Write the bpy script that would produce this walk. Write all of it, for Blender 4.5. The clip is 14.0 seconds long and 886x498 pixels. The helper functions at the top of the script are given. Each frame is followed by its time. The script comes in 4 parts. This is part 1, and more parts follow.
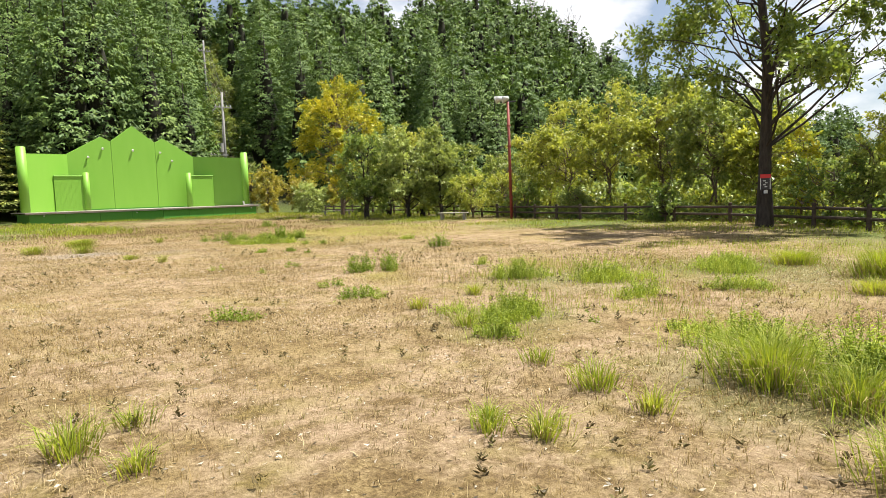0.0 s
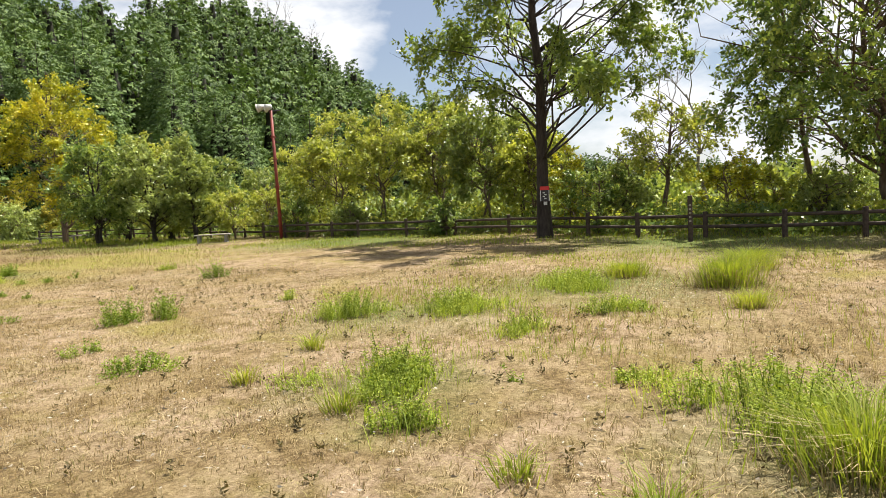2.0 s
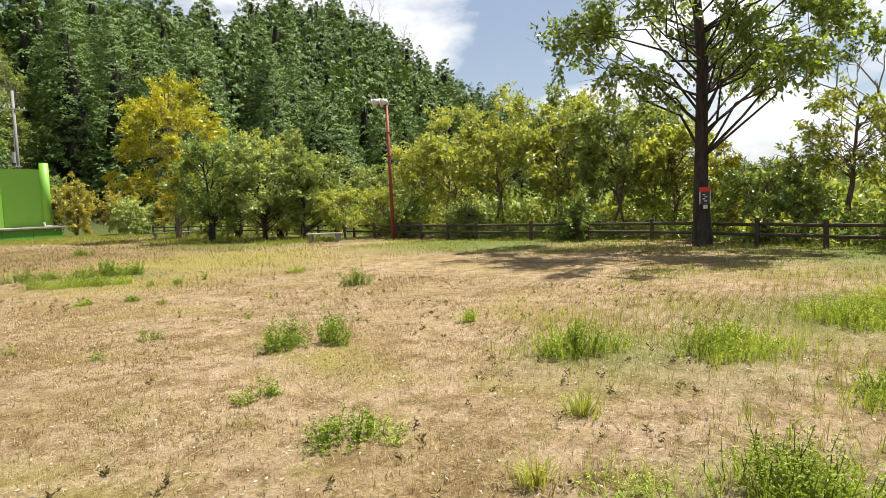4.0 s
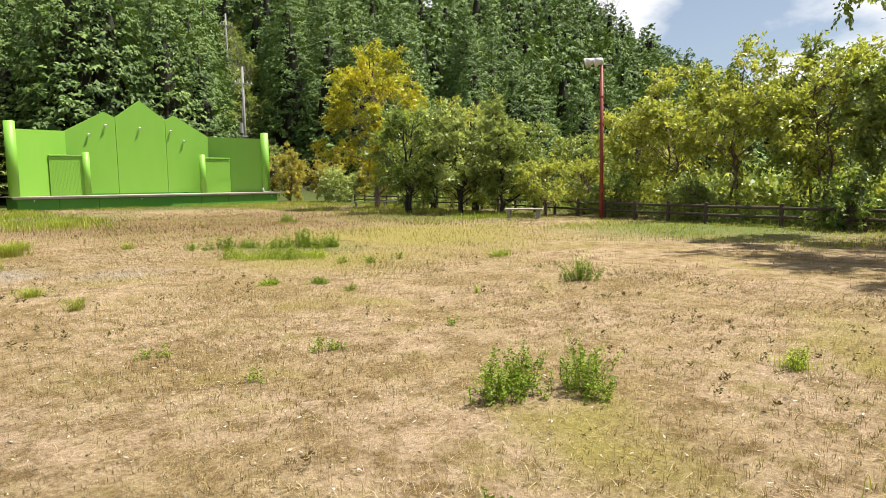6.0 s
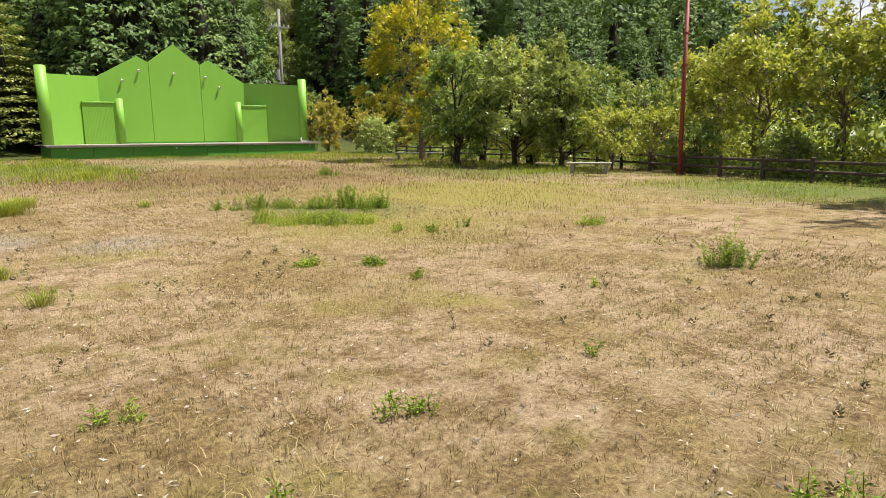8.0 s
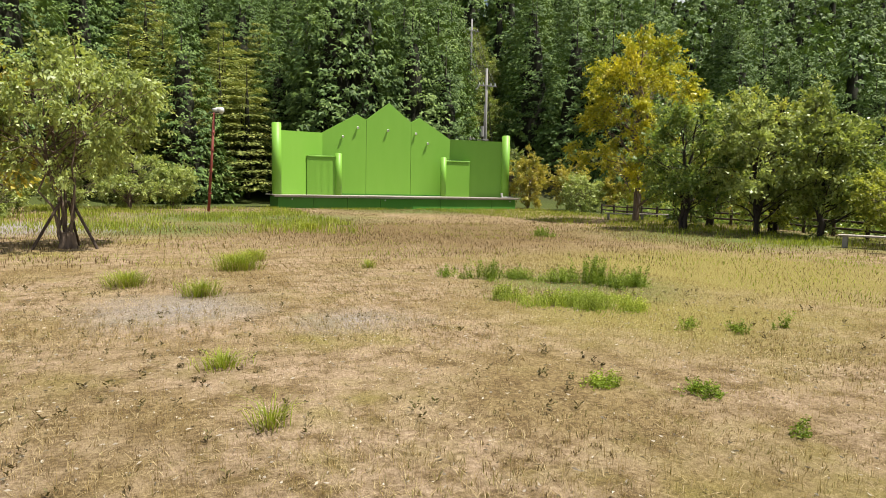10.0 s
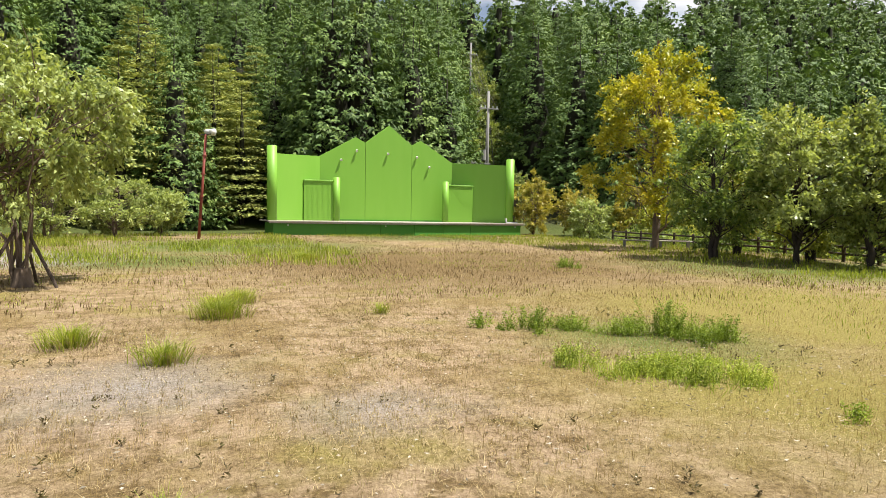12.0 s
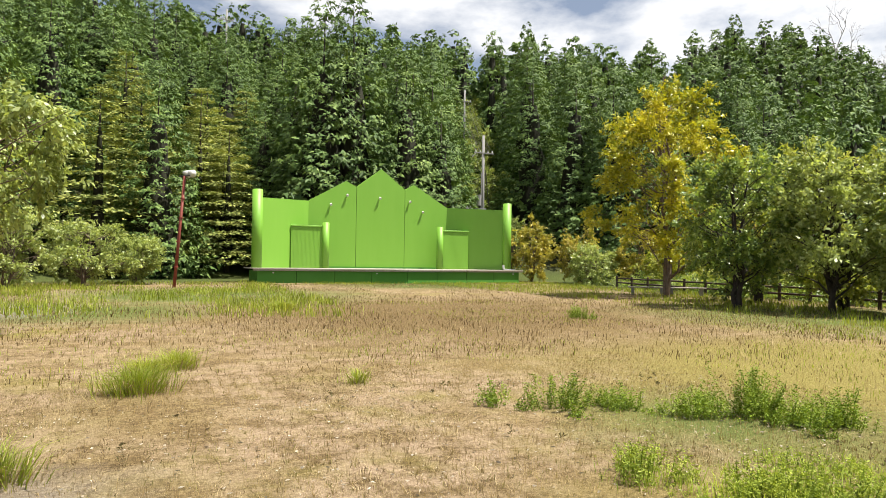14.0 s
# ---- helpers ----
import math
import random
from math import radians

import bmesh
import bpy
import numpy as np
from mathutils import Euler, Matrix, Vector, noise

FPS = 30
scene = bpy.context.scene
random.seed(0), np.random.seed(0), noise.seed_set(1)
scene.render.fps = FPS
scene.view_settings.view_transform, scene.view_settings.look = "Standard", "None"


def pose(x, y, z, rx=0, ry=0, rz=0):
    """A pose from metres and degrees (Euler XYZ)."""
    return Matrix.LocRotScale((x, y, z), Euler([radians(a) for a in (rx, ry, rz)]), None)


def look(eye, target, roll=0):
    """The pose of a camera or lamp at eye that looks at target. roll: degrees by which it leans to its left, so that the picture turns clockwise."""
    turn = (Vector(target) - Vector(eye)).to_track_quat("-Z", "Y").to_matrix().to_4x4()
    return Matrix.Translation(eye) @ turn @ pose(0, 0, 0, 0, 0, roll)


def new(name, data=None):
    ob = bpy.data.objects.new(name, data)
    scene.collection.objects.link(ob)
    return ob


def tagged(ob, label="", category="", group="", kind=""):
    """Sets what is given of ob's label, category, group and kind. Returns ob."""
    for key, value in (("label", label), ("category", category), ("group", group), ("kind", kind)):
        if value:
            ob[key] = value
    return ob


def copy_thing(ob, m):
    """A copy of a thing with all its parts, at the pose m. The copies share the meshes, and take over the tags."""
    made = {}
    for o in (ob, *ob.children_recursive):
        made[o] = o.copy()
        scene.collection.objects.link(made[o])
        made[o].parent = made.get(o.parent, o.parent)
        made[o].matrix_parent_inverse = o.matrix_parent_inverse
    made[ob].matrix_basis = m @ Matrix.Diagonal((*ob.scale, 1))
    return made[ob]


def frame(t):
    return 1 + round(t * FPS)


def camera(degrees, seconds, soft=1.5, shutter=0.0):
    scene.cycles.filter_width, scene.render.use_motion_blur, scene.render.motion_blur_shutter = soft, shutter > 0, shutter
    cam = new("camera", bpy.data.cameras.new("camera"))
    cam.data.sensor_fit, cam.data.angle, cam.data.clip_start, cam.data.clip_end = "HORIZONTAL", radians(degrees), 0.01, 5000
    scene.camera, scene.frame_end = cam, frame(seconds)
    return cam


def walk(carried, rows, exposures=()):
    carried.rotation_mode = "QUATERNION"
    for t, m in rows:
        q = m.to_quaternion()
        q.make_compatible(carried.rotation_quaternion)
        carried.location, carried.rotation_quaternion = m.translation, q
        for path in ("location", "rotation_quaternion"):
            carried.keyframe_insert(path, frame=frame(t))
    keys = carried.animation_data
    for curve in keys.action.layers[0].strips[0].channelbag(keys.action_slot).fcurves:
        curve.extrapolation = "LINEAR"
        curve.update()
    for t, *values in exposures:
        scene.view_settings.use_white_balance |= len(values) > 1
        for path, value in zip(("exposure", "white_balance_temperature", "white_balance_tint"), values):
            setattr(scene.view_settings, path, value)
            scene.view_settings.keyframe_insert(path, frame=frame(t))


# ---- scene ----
cam = camera(70.0, 14.0, soft=0.6)
PATH = [
    (0, (-4.213, -9.691, 1.483), (-2.79, -8.296, 1.31), -1.8),
    (0.5, (-3.992, -9.099, 1.496), (-2.413, -7.882, 1.332), -2.4),
    (1, (-3.638, -8.546, 1.523), (-1.956, -7.477, 1.361), -2.6),
    (1.5, (-3.316, -7.971, 1.527), (-1.506, -7.135, 1.369), -2.9),
    (2, (-2.965, -7.416, 1.505), (-1.117, -6.665, 1.352), -3.0),
    (2.5, (-2.718, -6.82, 1.454), (-0.859, -6.097, 1.306), -3.0),
    (3, (-2.383, -6.231, 1.484), (-0.515, -5.534, 1.324), -2.8),
    (3.5, (-2.141, -5.579, 1.537), (-0.282, -4.858, 1.383), -2.9),
    (4, (-1.823, -4.999, 1.587), (-0.088, -4.015, 1.447), -2.2),
    (4.2, (-1.697, -4.765, 1.576), (-0.033, -3.664, 1.44), -1.9),
    (6.3, (0.238, -2.485, 1.581), (1.603, -1.038, 1.373), -0.9),
    (6.5, (0.379, -2.259, 1.587), (1.741, -0.81, 1.379), -1.0),
    (7, (0.784, -1.712, 1.562), (2.139, -0.258, 1.341), -0.8),
    (7.5, (1.064, -1.066, 1.501), (2.368, 0.425, 1.222), -0.6),
    (8, (1.293, -0.424, 1.547), (2.564, 1.079, 1.191), -0.4),
    (8.5, (1.322, 0.323, 1.58), (2.434, 1.948, 1.226), 0.0),
    (9, (1.434, 0.921, 1.631), (2.296, 2.692, 1.285), 0.9),
    (9.2, (1.434, 1.157, 1.633), (2.247, 2.959, 1.333), 1.2),
    (11.3, (1.718, 3.587, 1.621), (2.515, 5.416, 1.481), 1.1),
    (11.5, (1.752, 3.831, 1.627), (2.553, 5.659, 1.492), 0.9),
    (12, (1.925, 4.46, 1.677), (2.737, 6.285, 1.567), 1.0),
    (12.5, (2.076, 5.096, 1.673), (2.885, 6.925, 1.696), 0.7),
    (13, (2.37, 5.614, 1.615), (3.188, 7.438, 1.653), 0.8),
    (13.5, (2.6, 6.18, 1.572), (3.418, 8.005, 1.616), 0.8),
    (14, (2.901, 6.752, 1.537), (3.729, 8.572, 1.58), 0.8),
]
walk(cam, [(t, look(eye, target, roll)) for t, eye, target, roll in PATH], [(0, 1.36), (2.5, 1.24), (4.5, 1.25), (6.8, 1.25), (8.5, 0.98), (9.5, 0.95), (11.5, 1.08), (12.5, 1.2), (14, 1.2)])


# ---- world, sun ----
SUN = Vector((0.34, -0.21, 0.92)).normalized()
sun_elev = math.asin(SUN.z)
sun_az = math.atan2(SUN.x, SUN.y)
world = bpy.data.worlds.new("sky")
scene.world = world
world.use_nodes = True
wn, wl = world.node_tree.nodes, world.node_tree.links
wn.clear()
w_out = wn.new("ShaderNodeOutputWorld")
w_bg = wn.new("ShaderNodeBackground")
w_bg.inputs["Strength"].default_value = 0.046
w_sky = wn.new("ShaderNodeTexSky")
w_sky.sky_type, w_sky.sun_disc = "NISHITA", False
w_sky.sun_elevation, w_sky.sun_rotation = sun_elev, sun_az
w_tc = wn.new("ShaderNodeTexCoord")
w_map = wn.new("ShaderNodeMapping")
w_map.inputs["Scale"].default_value = (1.0, 1.0, 2.2)
w_map.inputs["Location"].default_value = (0.35, 0.1, 0.2)
w_noise = wn.new("ShaderNodeTexNoise")
w_noise.inputs["Scale"].default_value = 3.1
w_noise.inputs["Detail"].default_value = 9
w_noise.inputs["Roughness"].default_value = 0.55
w_ramp = wn.new("ShaderNodeValToRGB")
w_ramp.color_ramp.elements[0].position, w_ramp.color_ramp.elements[1].position = 0.45, 0.58
w_ramp.color_ramp.elements[0].color = (0.16, 0.16, 0.16, 1)
w_mix = wn.new("ShaderNodeMix")
w_mix.data_type = "RGBA"
w_mix.inputs[7].default_value = (9.6, 9.7, 10.0, 1)
wl.new(w_tc.outputs["Generated"], w_map.inputs["Vector"])
wl.new(w_map.outputs["Vector"], w_noise.inputs["Vector"])
wl.new(w_noise.outputs["Fac"], w_ramp.inputs["Fac"])
wl.new(w_ramp.outputs["Color"], w_mix.inputs[0])
wl.new(w_sky.outputs["Color"], w_mix.inputs[6])
wl.new(w_mix.outputs[2], w_bg.inputs["Color"])
wl.new(w_bg.outputs[0], w_out.inputs[0])
lamp = bpy.data.lights.new("sun", "SUN")
lamp.energy, lamp.angle, lamp.color = 5.0, radians(0.53), (1.0, 0.95, 0.86)
sun = new("sun", lamp)
sun.matrix_world = look(SUN * 60, (0, 0, 0))


# ---- materials ----
class Mat:
    """A node material with a principled surface."""

    def __init__(self, name, rough=0.8, metal=0.0, spec=0.3):
        self.m = bpy.data.materials.new(name)
        self.m.use_nodes = True
        self.n, self.l = self.m.node_tree.nodes, self.m.node_tree.links
        self.b = self.n["Principled BSDF"]
        self.b.inputs["Roughness"].default_value = rough
        self.b.inputs["Metallic"].default_value = metal
        self.b.inputs["Specular IOR Level"].default_value = spec
        self.tc = self.n.new("ShaderNodeTexCoord")

    def noise(self, scale, detail=4, rough=0.6, stretch=None, world_space=False):
        x = self.n.new("ShaderNodeTexNoise")
        x.inputs["Scale"].default_value = scale
        x.inputs["Detail"].default_value = detail
        x.inputs["Roughness"].default_value = rough
        src = self.tc.outputs["Object"]
        if world_space:
            src = self.n.new("ShaderNodeNewGeometry").outputs["Position"]
        if stretch:
            mp = self.n.new("ShaderNodeMapping")
            mp.inputs["Scale"].default_value = stretch
            self.l.new(src, mp.inputs["Vector"])
            src = mp.outputs["Vector"]
        self.l.new(src, x.inputs["Vector"])
        return x.outputs["Fac"]

    def ramp(self, fac, stops):
        r = self.n.new("ShaderNodeValToRGB")
        els = r.color_ramp.elements
        while len(els) < len(stops):
            els.new(0.5)
        for e, (p, c) in zip(els, stops):
            e.position = p
            e.color = (*c, 1) if len(c) == 3 else c
        self.l.new(fac, r.inputs["Fac"])
        return r.outputs["Color"]

    def grey(self, fac, lo, hi):
        return self.ramp(fac, [(lo, (0, 0, 0)), (hi, (1, 1, 1))])

    def mix(self, fac, a, b, mode="MIX"):
        x = self.n.new("ShaderNodeMix")
        x.data_type, x.blend_type = "RGBA", mode
        for sock, v in ((0, fac), (6, a), (7, b)):
            if isinstance(v, (int, float)):
                x.inputs[sock].default_value = v
            elif isinstance(v, tuple):
                x.inputs[sock].default_value = (*v, 1)
            else:
                self.l.new(v, x.inputs[sock])
        return x.outputs[2]

    def color(self, c):
        self.l.new(c, self.b.inputs["Base Color"])
        return self

    def bump(self, fac, strength=0.3, dist=0.02):
        b = self.n.new("ShaderNodeBump")
        b.inputs["Strength"].default_value = strength
        b.inputs["Distance"].default_value = dist
        self.l.new(fac, b.inputs["Height"])
        self.l.new(b.outputs["Normal"], self.b.inputs["Normal"])
        return self


def leaf_material(name, dark, mid, light, clump=1.2, through_light=0.35, rough=0.42, spec=0.5):
    """Leaves: colour by leaf and by clump, some light shining through."""
    k = Mat(name, rough, 0, spec)
    geo = k.n.new("ShaderNodeNewGeometry")
    per = k.ramp(geo.outputs["Random Per Island"], [(0.0, dark), (0.5, mid), (1.0, light)])
    big = k.ramp(k.noise(clump, 2, 0.5, None, True), [(0.3, dark), (0.52, mid), (0.72, light)])
    col = k.mix(0.5, per, big)
    k.color(col)
    out = k.n["Material Output"]
    tr = k.n.new("ShaderNodeBsdfTranslucent")
    warm = k.mix(1.0, col, (1.25, 1.2, 0.6), "MULTIPLY")
    k.l.new(warm, tr.inputs["Color"])
    ms = k.n.new("ShaderNodeMixShader")
    ms.inputs[0].default_value = through_light
    k.l.new(k.b.outputs[0], ms.inputs[1])
    k.l.new(tr.outputs[0], ms.inputs[2])
    k.l.new(ms.outputs[0], out.inputs["Surface"])
    return k.m


def bark_material(name, a, b):
    k = Mat(name, 0.9)
    n = k.noise(9, 6, 0.65, (1, 1, 0.25))
    k.color(k.ramp(n, [(0.3, a), (0.7, b)])).bump(n, 0.8, 0.03)
    return k.m


def painted(name, base, worn, rough=0.55, streak=1.0, amount=0.55):
    k = Mat(name, rough, 0, 0.35)
    st = k.noise(1.4, 6, 0.6, (1.0, 1.0, 0.18))
    fine = k.noise(30, 4, 0.6)
    c = k.mix(k.grey(st, 0.35, 0.8), base, worn)
    c = k.mix(k.grey(fine, 0.35, 0.75), c, tuple(v * amount + w * (1 - amount) for v, w in zip(worn, base)))
    k.color(c).bump(fine, 0.12, 0.01)
    return k.m


def ground_material():
    k = Mat("field_earth", 0.95, 0, 0.1)
    geo = k.n.new("ShaderNodeNewGeometry")
    pos = geo.outputs["Position"]

    def spot(x, y, r, soft):
        """One inside an uneven round stretch of the field, nought outside."""
        d = k.n.new("ShaderNodeVectorMath")
        d.operation = "DISTANCE"
        k.l.new(pos, d.inputs[0])
        d.inputs[1].default_value = (x, y, 0)
        w = k.n.new("ShaderNodeMath")
        w.operation = "MULTIPLY_ADD"
        k.l.new(edge, w.inputs[0])
        w.inputs[1].default_value = soft * 2.4
        k.l.new(d.outputs["Value"], w.inputs[2])
        m = k.n.new("ShaderNodeMapRange")
        k.l.new(w.outputs[0], m.inputs["Value"])
        m.inputs["From Min"].default_value, m.inputs["From Max"].default_value = r + soft * 1.2 - soft, r + soft * 1.2 + soft
        m.inputs["To Min"].default_value, m.inputs["To Max"].default_value = 1, 0
        return m.outputs["Result"]

    edge = k.noise(0.9, 6, 0.65)
    fibre = k.noise(24, 9, 0.8)
    blade = k.noise(70, 5, 0.7, (1, 0.35, 1))
    patch = k.noise(0.55, 5, 0.62)
    patch2 = k.noise(2.6, 8, 0.75)
    straw = k.ramp(fibre, [(0.34, (0.077, 0.0514, 0.0213)), (0.48, (0.193, 0.139, 0.0624)), (0.64, (0.331, 0.253, 0.128))])
    earth = k.ramp(fibre, [(0.32, (0.141, 0.0937, 0.0554)), (0.46, (0.275, 0.198, 0.125)), (0.64, (0.407, 0.316, 0.22))])
    brown = k.ramp(fibre, [(0.35, (0.0423, 0.0271, 0.0113)), (0.5, (0.123, 0.083, 0.0354)), (0.66, (0.246, 0.177, 0.085))])
    moss = k.ramp(fibre, [(0.3, (0.077, 0.0655, 0.0169)), (0.55, (0.223, 0.189, 0.0539)), (0.75, (0.331, 0.277, 0.108))])
    green = k.ramp(fibre, [(0.3, (0.03, 0.05, 0.01)), (0.55, (0.10, 0.13, 0.03)), (0.75, (0.21, 0.23, 0.07))])
    pale = k.ramp(fibre, [(0.3, (0.1, 0.0809, 0.0655)), (0.5, (0.239, 0.216, 0.193)), (0.68, (0.385, 0.362, 0.339))])
    # the darkest green, laid beyond the fence and along the wood's foot
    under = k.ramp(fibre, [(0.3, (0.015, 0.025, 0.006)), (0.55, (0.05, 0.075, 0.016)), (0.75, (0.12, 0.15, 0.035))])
    c = k.mix(k.grey(patch, 0.40, 0.52), straw, earth)
    c = k.mix(k.grey(patch2, 0.44, 0.60), c, brown)
    c = k.mix(k.grey(k.noise(0.4, 5, 0.6, (1.1, 0.9, 1)), 0.56, 0.7), c, moss)
    c = k.mix(k.mix(1.0, k.grey(k.noise(1.1, 6, 0.7), 0.5, 0.66), (0.5, 0.5, 0.5), "MULTIPLY"), c, moss)
    # named stretches of the field
    for x, y, r, s, col in ((7.6, 8.6, 1.9, 1.0, moss), (12.5, 12.5, 4.5, 1.8, moss), (1.6, 11.0, 0.7, 0.9, pale), (3.6, 9.6, 0.3, 0.7, pale),
                            (11.0, 24.0, 7.0, 3.0, brown), (21.0, 6.0, 4.2, 2.0, green), (7.6, -5.8, 1.4, 1.4, green), (4.6, -3.6, 0.7, 1.0, green), (1.5, -5.1, 0.4, 0.8, green), (1.0, -8.4, 0.6, 0.9, green), (8.2, 11.2, 1.2, 0.9, green), (22.5, 20.0, 5.0, 2.5, green), (5.0, 36.0, 6.0, 3.0, green),
                            (1.0, 27.0, 3.0, 1.5, green), (19.0, 46.0, 5.5, 2.5, green), (17.0, -8.0, 4.0, 2.0, green), (-3.2, 28.5, 3.4, 1.2, pale),
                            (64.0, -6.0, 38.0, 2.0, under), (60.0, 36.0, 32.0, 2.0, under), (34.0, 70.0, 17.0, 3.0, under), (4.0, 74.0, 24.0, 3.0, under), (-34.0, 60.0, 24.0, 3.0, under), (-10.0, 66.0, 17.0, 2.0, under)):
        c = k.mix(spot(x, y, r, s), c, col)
    # on the wooded hill the ground blends to one dark green-brown with height
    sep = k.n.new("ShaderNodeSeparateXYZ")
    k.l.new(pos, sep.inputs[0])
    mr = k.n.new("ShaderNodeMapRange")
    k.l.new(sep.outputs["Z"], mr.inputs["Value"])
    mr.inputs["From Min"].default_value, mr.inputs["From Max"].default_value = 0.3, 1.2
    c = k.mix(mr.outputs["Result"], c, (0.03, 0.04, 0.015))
    c = k.mix(k.grey(blade, 0.3, 0.62), k.mix(0.4, c, (0.11, 0.075, 0.04)), c)
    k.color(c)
    k.bump(k.mix(0.5, fibre, blade), 1.0, 0.035)
    return k.m


M_ground = ground_material()
M_green = painted("stage_paint", (0.152, 0.336, 0.0336), (0.176, 0.36, 0.044), 0.5)
# darker green than the walls, for the base and the skirting
M_green_base = painted("stage_base_green", (0.0495, 0.189, 0.0198), (0.063, 0.211, 0.027), 0.6)
kd = Mat("weathered_deck_wood", 0.85)
gn = kd.noise(5, 7, 0.7, (6, 1, 6))
kd.color(kd.ramp(gn, [(0.3, (0.16, 0.14, 0.115)), (0.7, (0.42, 0.38, 0.33))])).bump(gn, 0.4, 0.01)
M_deck = kd.m
kf = Mat("weathered_fence_wood", 0.85)
gn = kf.noise(6, 6, 0.7)
kf.color(kf.ramp(gn, [(0.3, (0.03, 0.021, 0.016)), (0.7, (0.09, 0.064, 0.048))])).bump(gn, 0.5, 0.02)
M_fence = kf.m
M_red = painted("rusty_red_paint", (0.22, 0.035, 0.025), (0.13, 0.04, 0.025), 0.6)
M_grey = painted("pole_concrete", (0.24, 0.235, 0.225), (0.17, 0.165, 0.16), 0.85)
M_dark = painted("dark_metal", (0.03, 0.03, 0.035), (0.06, 0.05, 0.05), 0.6)
M_white = painted("white_enamel", (0.6, 0.6, 0.58), (0.42, 0.42, 0.4), 0.35)
M_signred = painted("red_sign_paint", (0.6, 0.03, 0.03), (0.5, 0.04, 0.04), 0.5)
M_bark = bark_material("bark_dark", (0.015, 0.012, 0.01), (0.065, 0.052, 0.042))
M_bark2 = bark_material("bark_brown", (0.06, 0.042, 0.03), (0.2, 0.15, 0.11))
M_bark_pale = bark_material("bark_pale", (0.2, 0.18, 0.16), (0.42, 0.4, 0.37))
# near-black for conifer insides: shade between the boughs put into the colour
M_inner_shade = bark_material("crown_inner_shade", (0.008, 0.007, 0.004), (0.03, 0.032, 0.014))
L_oak = leaf_material("leaf_oak", (0.07, 0.11, 0.02), (0.17, 0.245, 0.045), (0.38, 0.43, 0.09), 0.8, 0.42)
L_dark = leaf_material("leaf_dark_green", (0.0523, 0.0897, 0.0254), (0.149, 0.232, 0.0538), (0.478, 0.538, 0.128), 0.8, 0.42)
L_mid = leaf_material("leaf_green", (0.0837, 0.129, 0.0361), (0.206, 0.265, 0.0669), (0.438, 0.476, 0.154), 0.7, 0.42)
L_yellow = leaf_material("leaf_yellowing", (0.142, 0.184, 0.02), (0.366, 0.377, 0.026), (0.61, 0.51, 0.034), 0.45, 0.4)
L_ygreen = leaf_material("leaf_yellow_green", (0.11, 0.145, 0.022), (0.31, 0.35, 0.06), (0.56, 0.56, 0.14), 0.6, 0.45)
L_orange = leaf_material("leaf_russet", (0.138, 0.162, 0.029), (0.359, 0.324, 0.0528), (0.58, 0.47, 0.0858), 0.6, 0.42)
L_conifer = leaf_material("needles", (0.0248, 0.0519, 0.0149), (0.0891, 0.155, 0.0372), (0.223, 0.308, 0.0742), 0.35, 0.12, 0.6, spec=0.2)
L_fir = leaf_material("needles_light", (0.0668, 0.103, 0.0296), (0.223, 0.26, 0.0668), (0.49, 0.495, 0.133), 0.5, 0.18, 0.6, spec=0.2)
L_herb = leaf_material("herb_leaf", (0.0652, 0.108, 0.0108), (0.174, 0.259, 0.027), (0.347, 0.432, 0.054), 1.5, 0.35, 0.6, spec=0.2)
L_bright = leaf_material("bright_weed_leaf", (0.111, 0.162, 0.0202), (0.273, 0.353, 0.0454), (0.464, 0.505, 0.101), 1.5, 0.4, 0.6, spec=0.2)
L_grass = leaf_material("grass_blade", (0.106, 0.143, 0.017), (0.234, 0.295, 0.034), (0.425, 0.428, 0.0816), 0.7, 0.4, 0.6, spec=0.2)
L_straw = leaf_material("dry_blade", (0.187, 0.132, 0.0595), (0.34, 0.264, 0.136), (0.476, 0.391, 0.238), 0.5, 0.12, 0.7, spec=0.2)
L_brown = leaf_material("brown_blade", (0.0425, 0.0255, 0.011), (0.136, 0.0892, 0.0382), (0.272, 0.196, 0.0935), 0.6, 0.2, 0.7, spec=0.2)
L_olive = leaf_material("leaf_olive", (0.121, 0.166, 0.0462), (0.304, 0.37, 0.112), (0.57, 0.634, 0.251), 0.9, 0.42)
L_khaki = leaf_material("khaki_blade", (0.075, 0.07, 0.022), (0.2, 0.18, 0.06), (0.34, 0.3, 0.12), 0.6, 0.25, 0.7, spec=0.2)
L_dry = leaf_material("dry_stalk", (0.145, 0.0892, 0.034), (0.281, 0.2, 0.085), (0.468, 0.365, 0.178), 0.6, 0.3, 0.7, spec=0.2)
L_sprout = leaf_material("dark_sprout", (0.05, 0.038, 0.018), (0.11, 0.085, 0.04), (0.17, 0.16, 0.06), 2.0, 0.2, 0.7, spec=0.2)
L_litter = leaf_material("pale_litter", (0.204, 0.17, 0.122), (0.34, 0.299, 0.231), (0.49, 0.456, 0.388), 2.0, 0.1, 0.8, spec=0.2)


# ---- mesh helpers ----
def fast_mesh(name, verts, faces, mat):
    """A mesh from an array of points and an array of faces with n corners each."""
    verts, faces = np.asarray(verts, np.float32), np.asarray(faces, np.int32)
    me = bpy.data.meshes.new(name)
    n, c = faces.shape
    me.vertices.add(len(verts))
    me.vertices.foreach_set("co", verts.ravel())
    me.loops.add(n * c)
    me.loops.foreach_set("vertex_index", faces.ravel())
    me.polygons.add(n)
    me.polygons.foreach_set("loop_start", np.arange(0, n * c, c, dtype=np.int32))
    me.polygons.foreach_set("loop_total", np.full(n, c, np.int32))
    me.update(calc_edges=True)
    me.materials.append(mat)
    return me


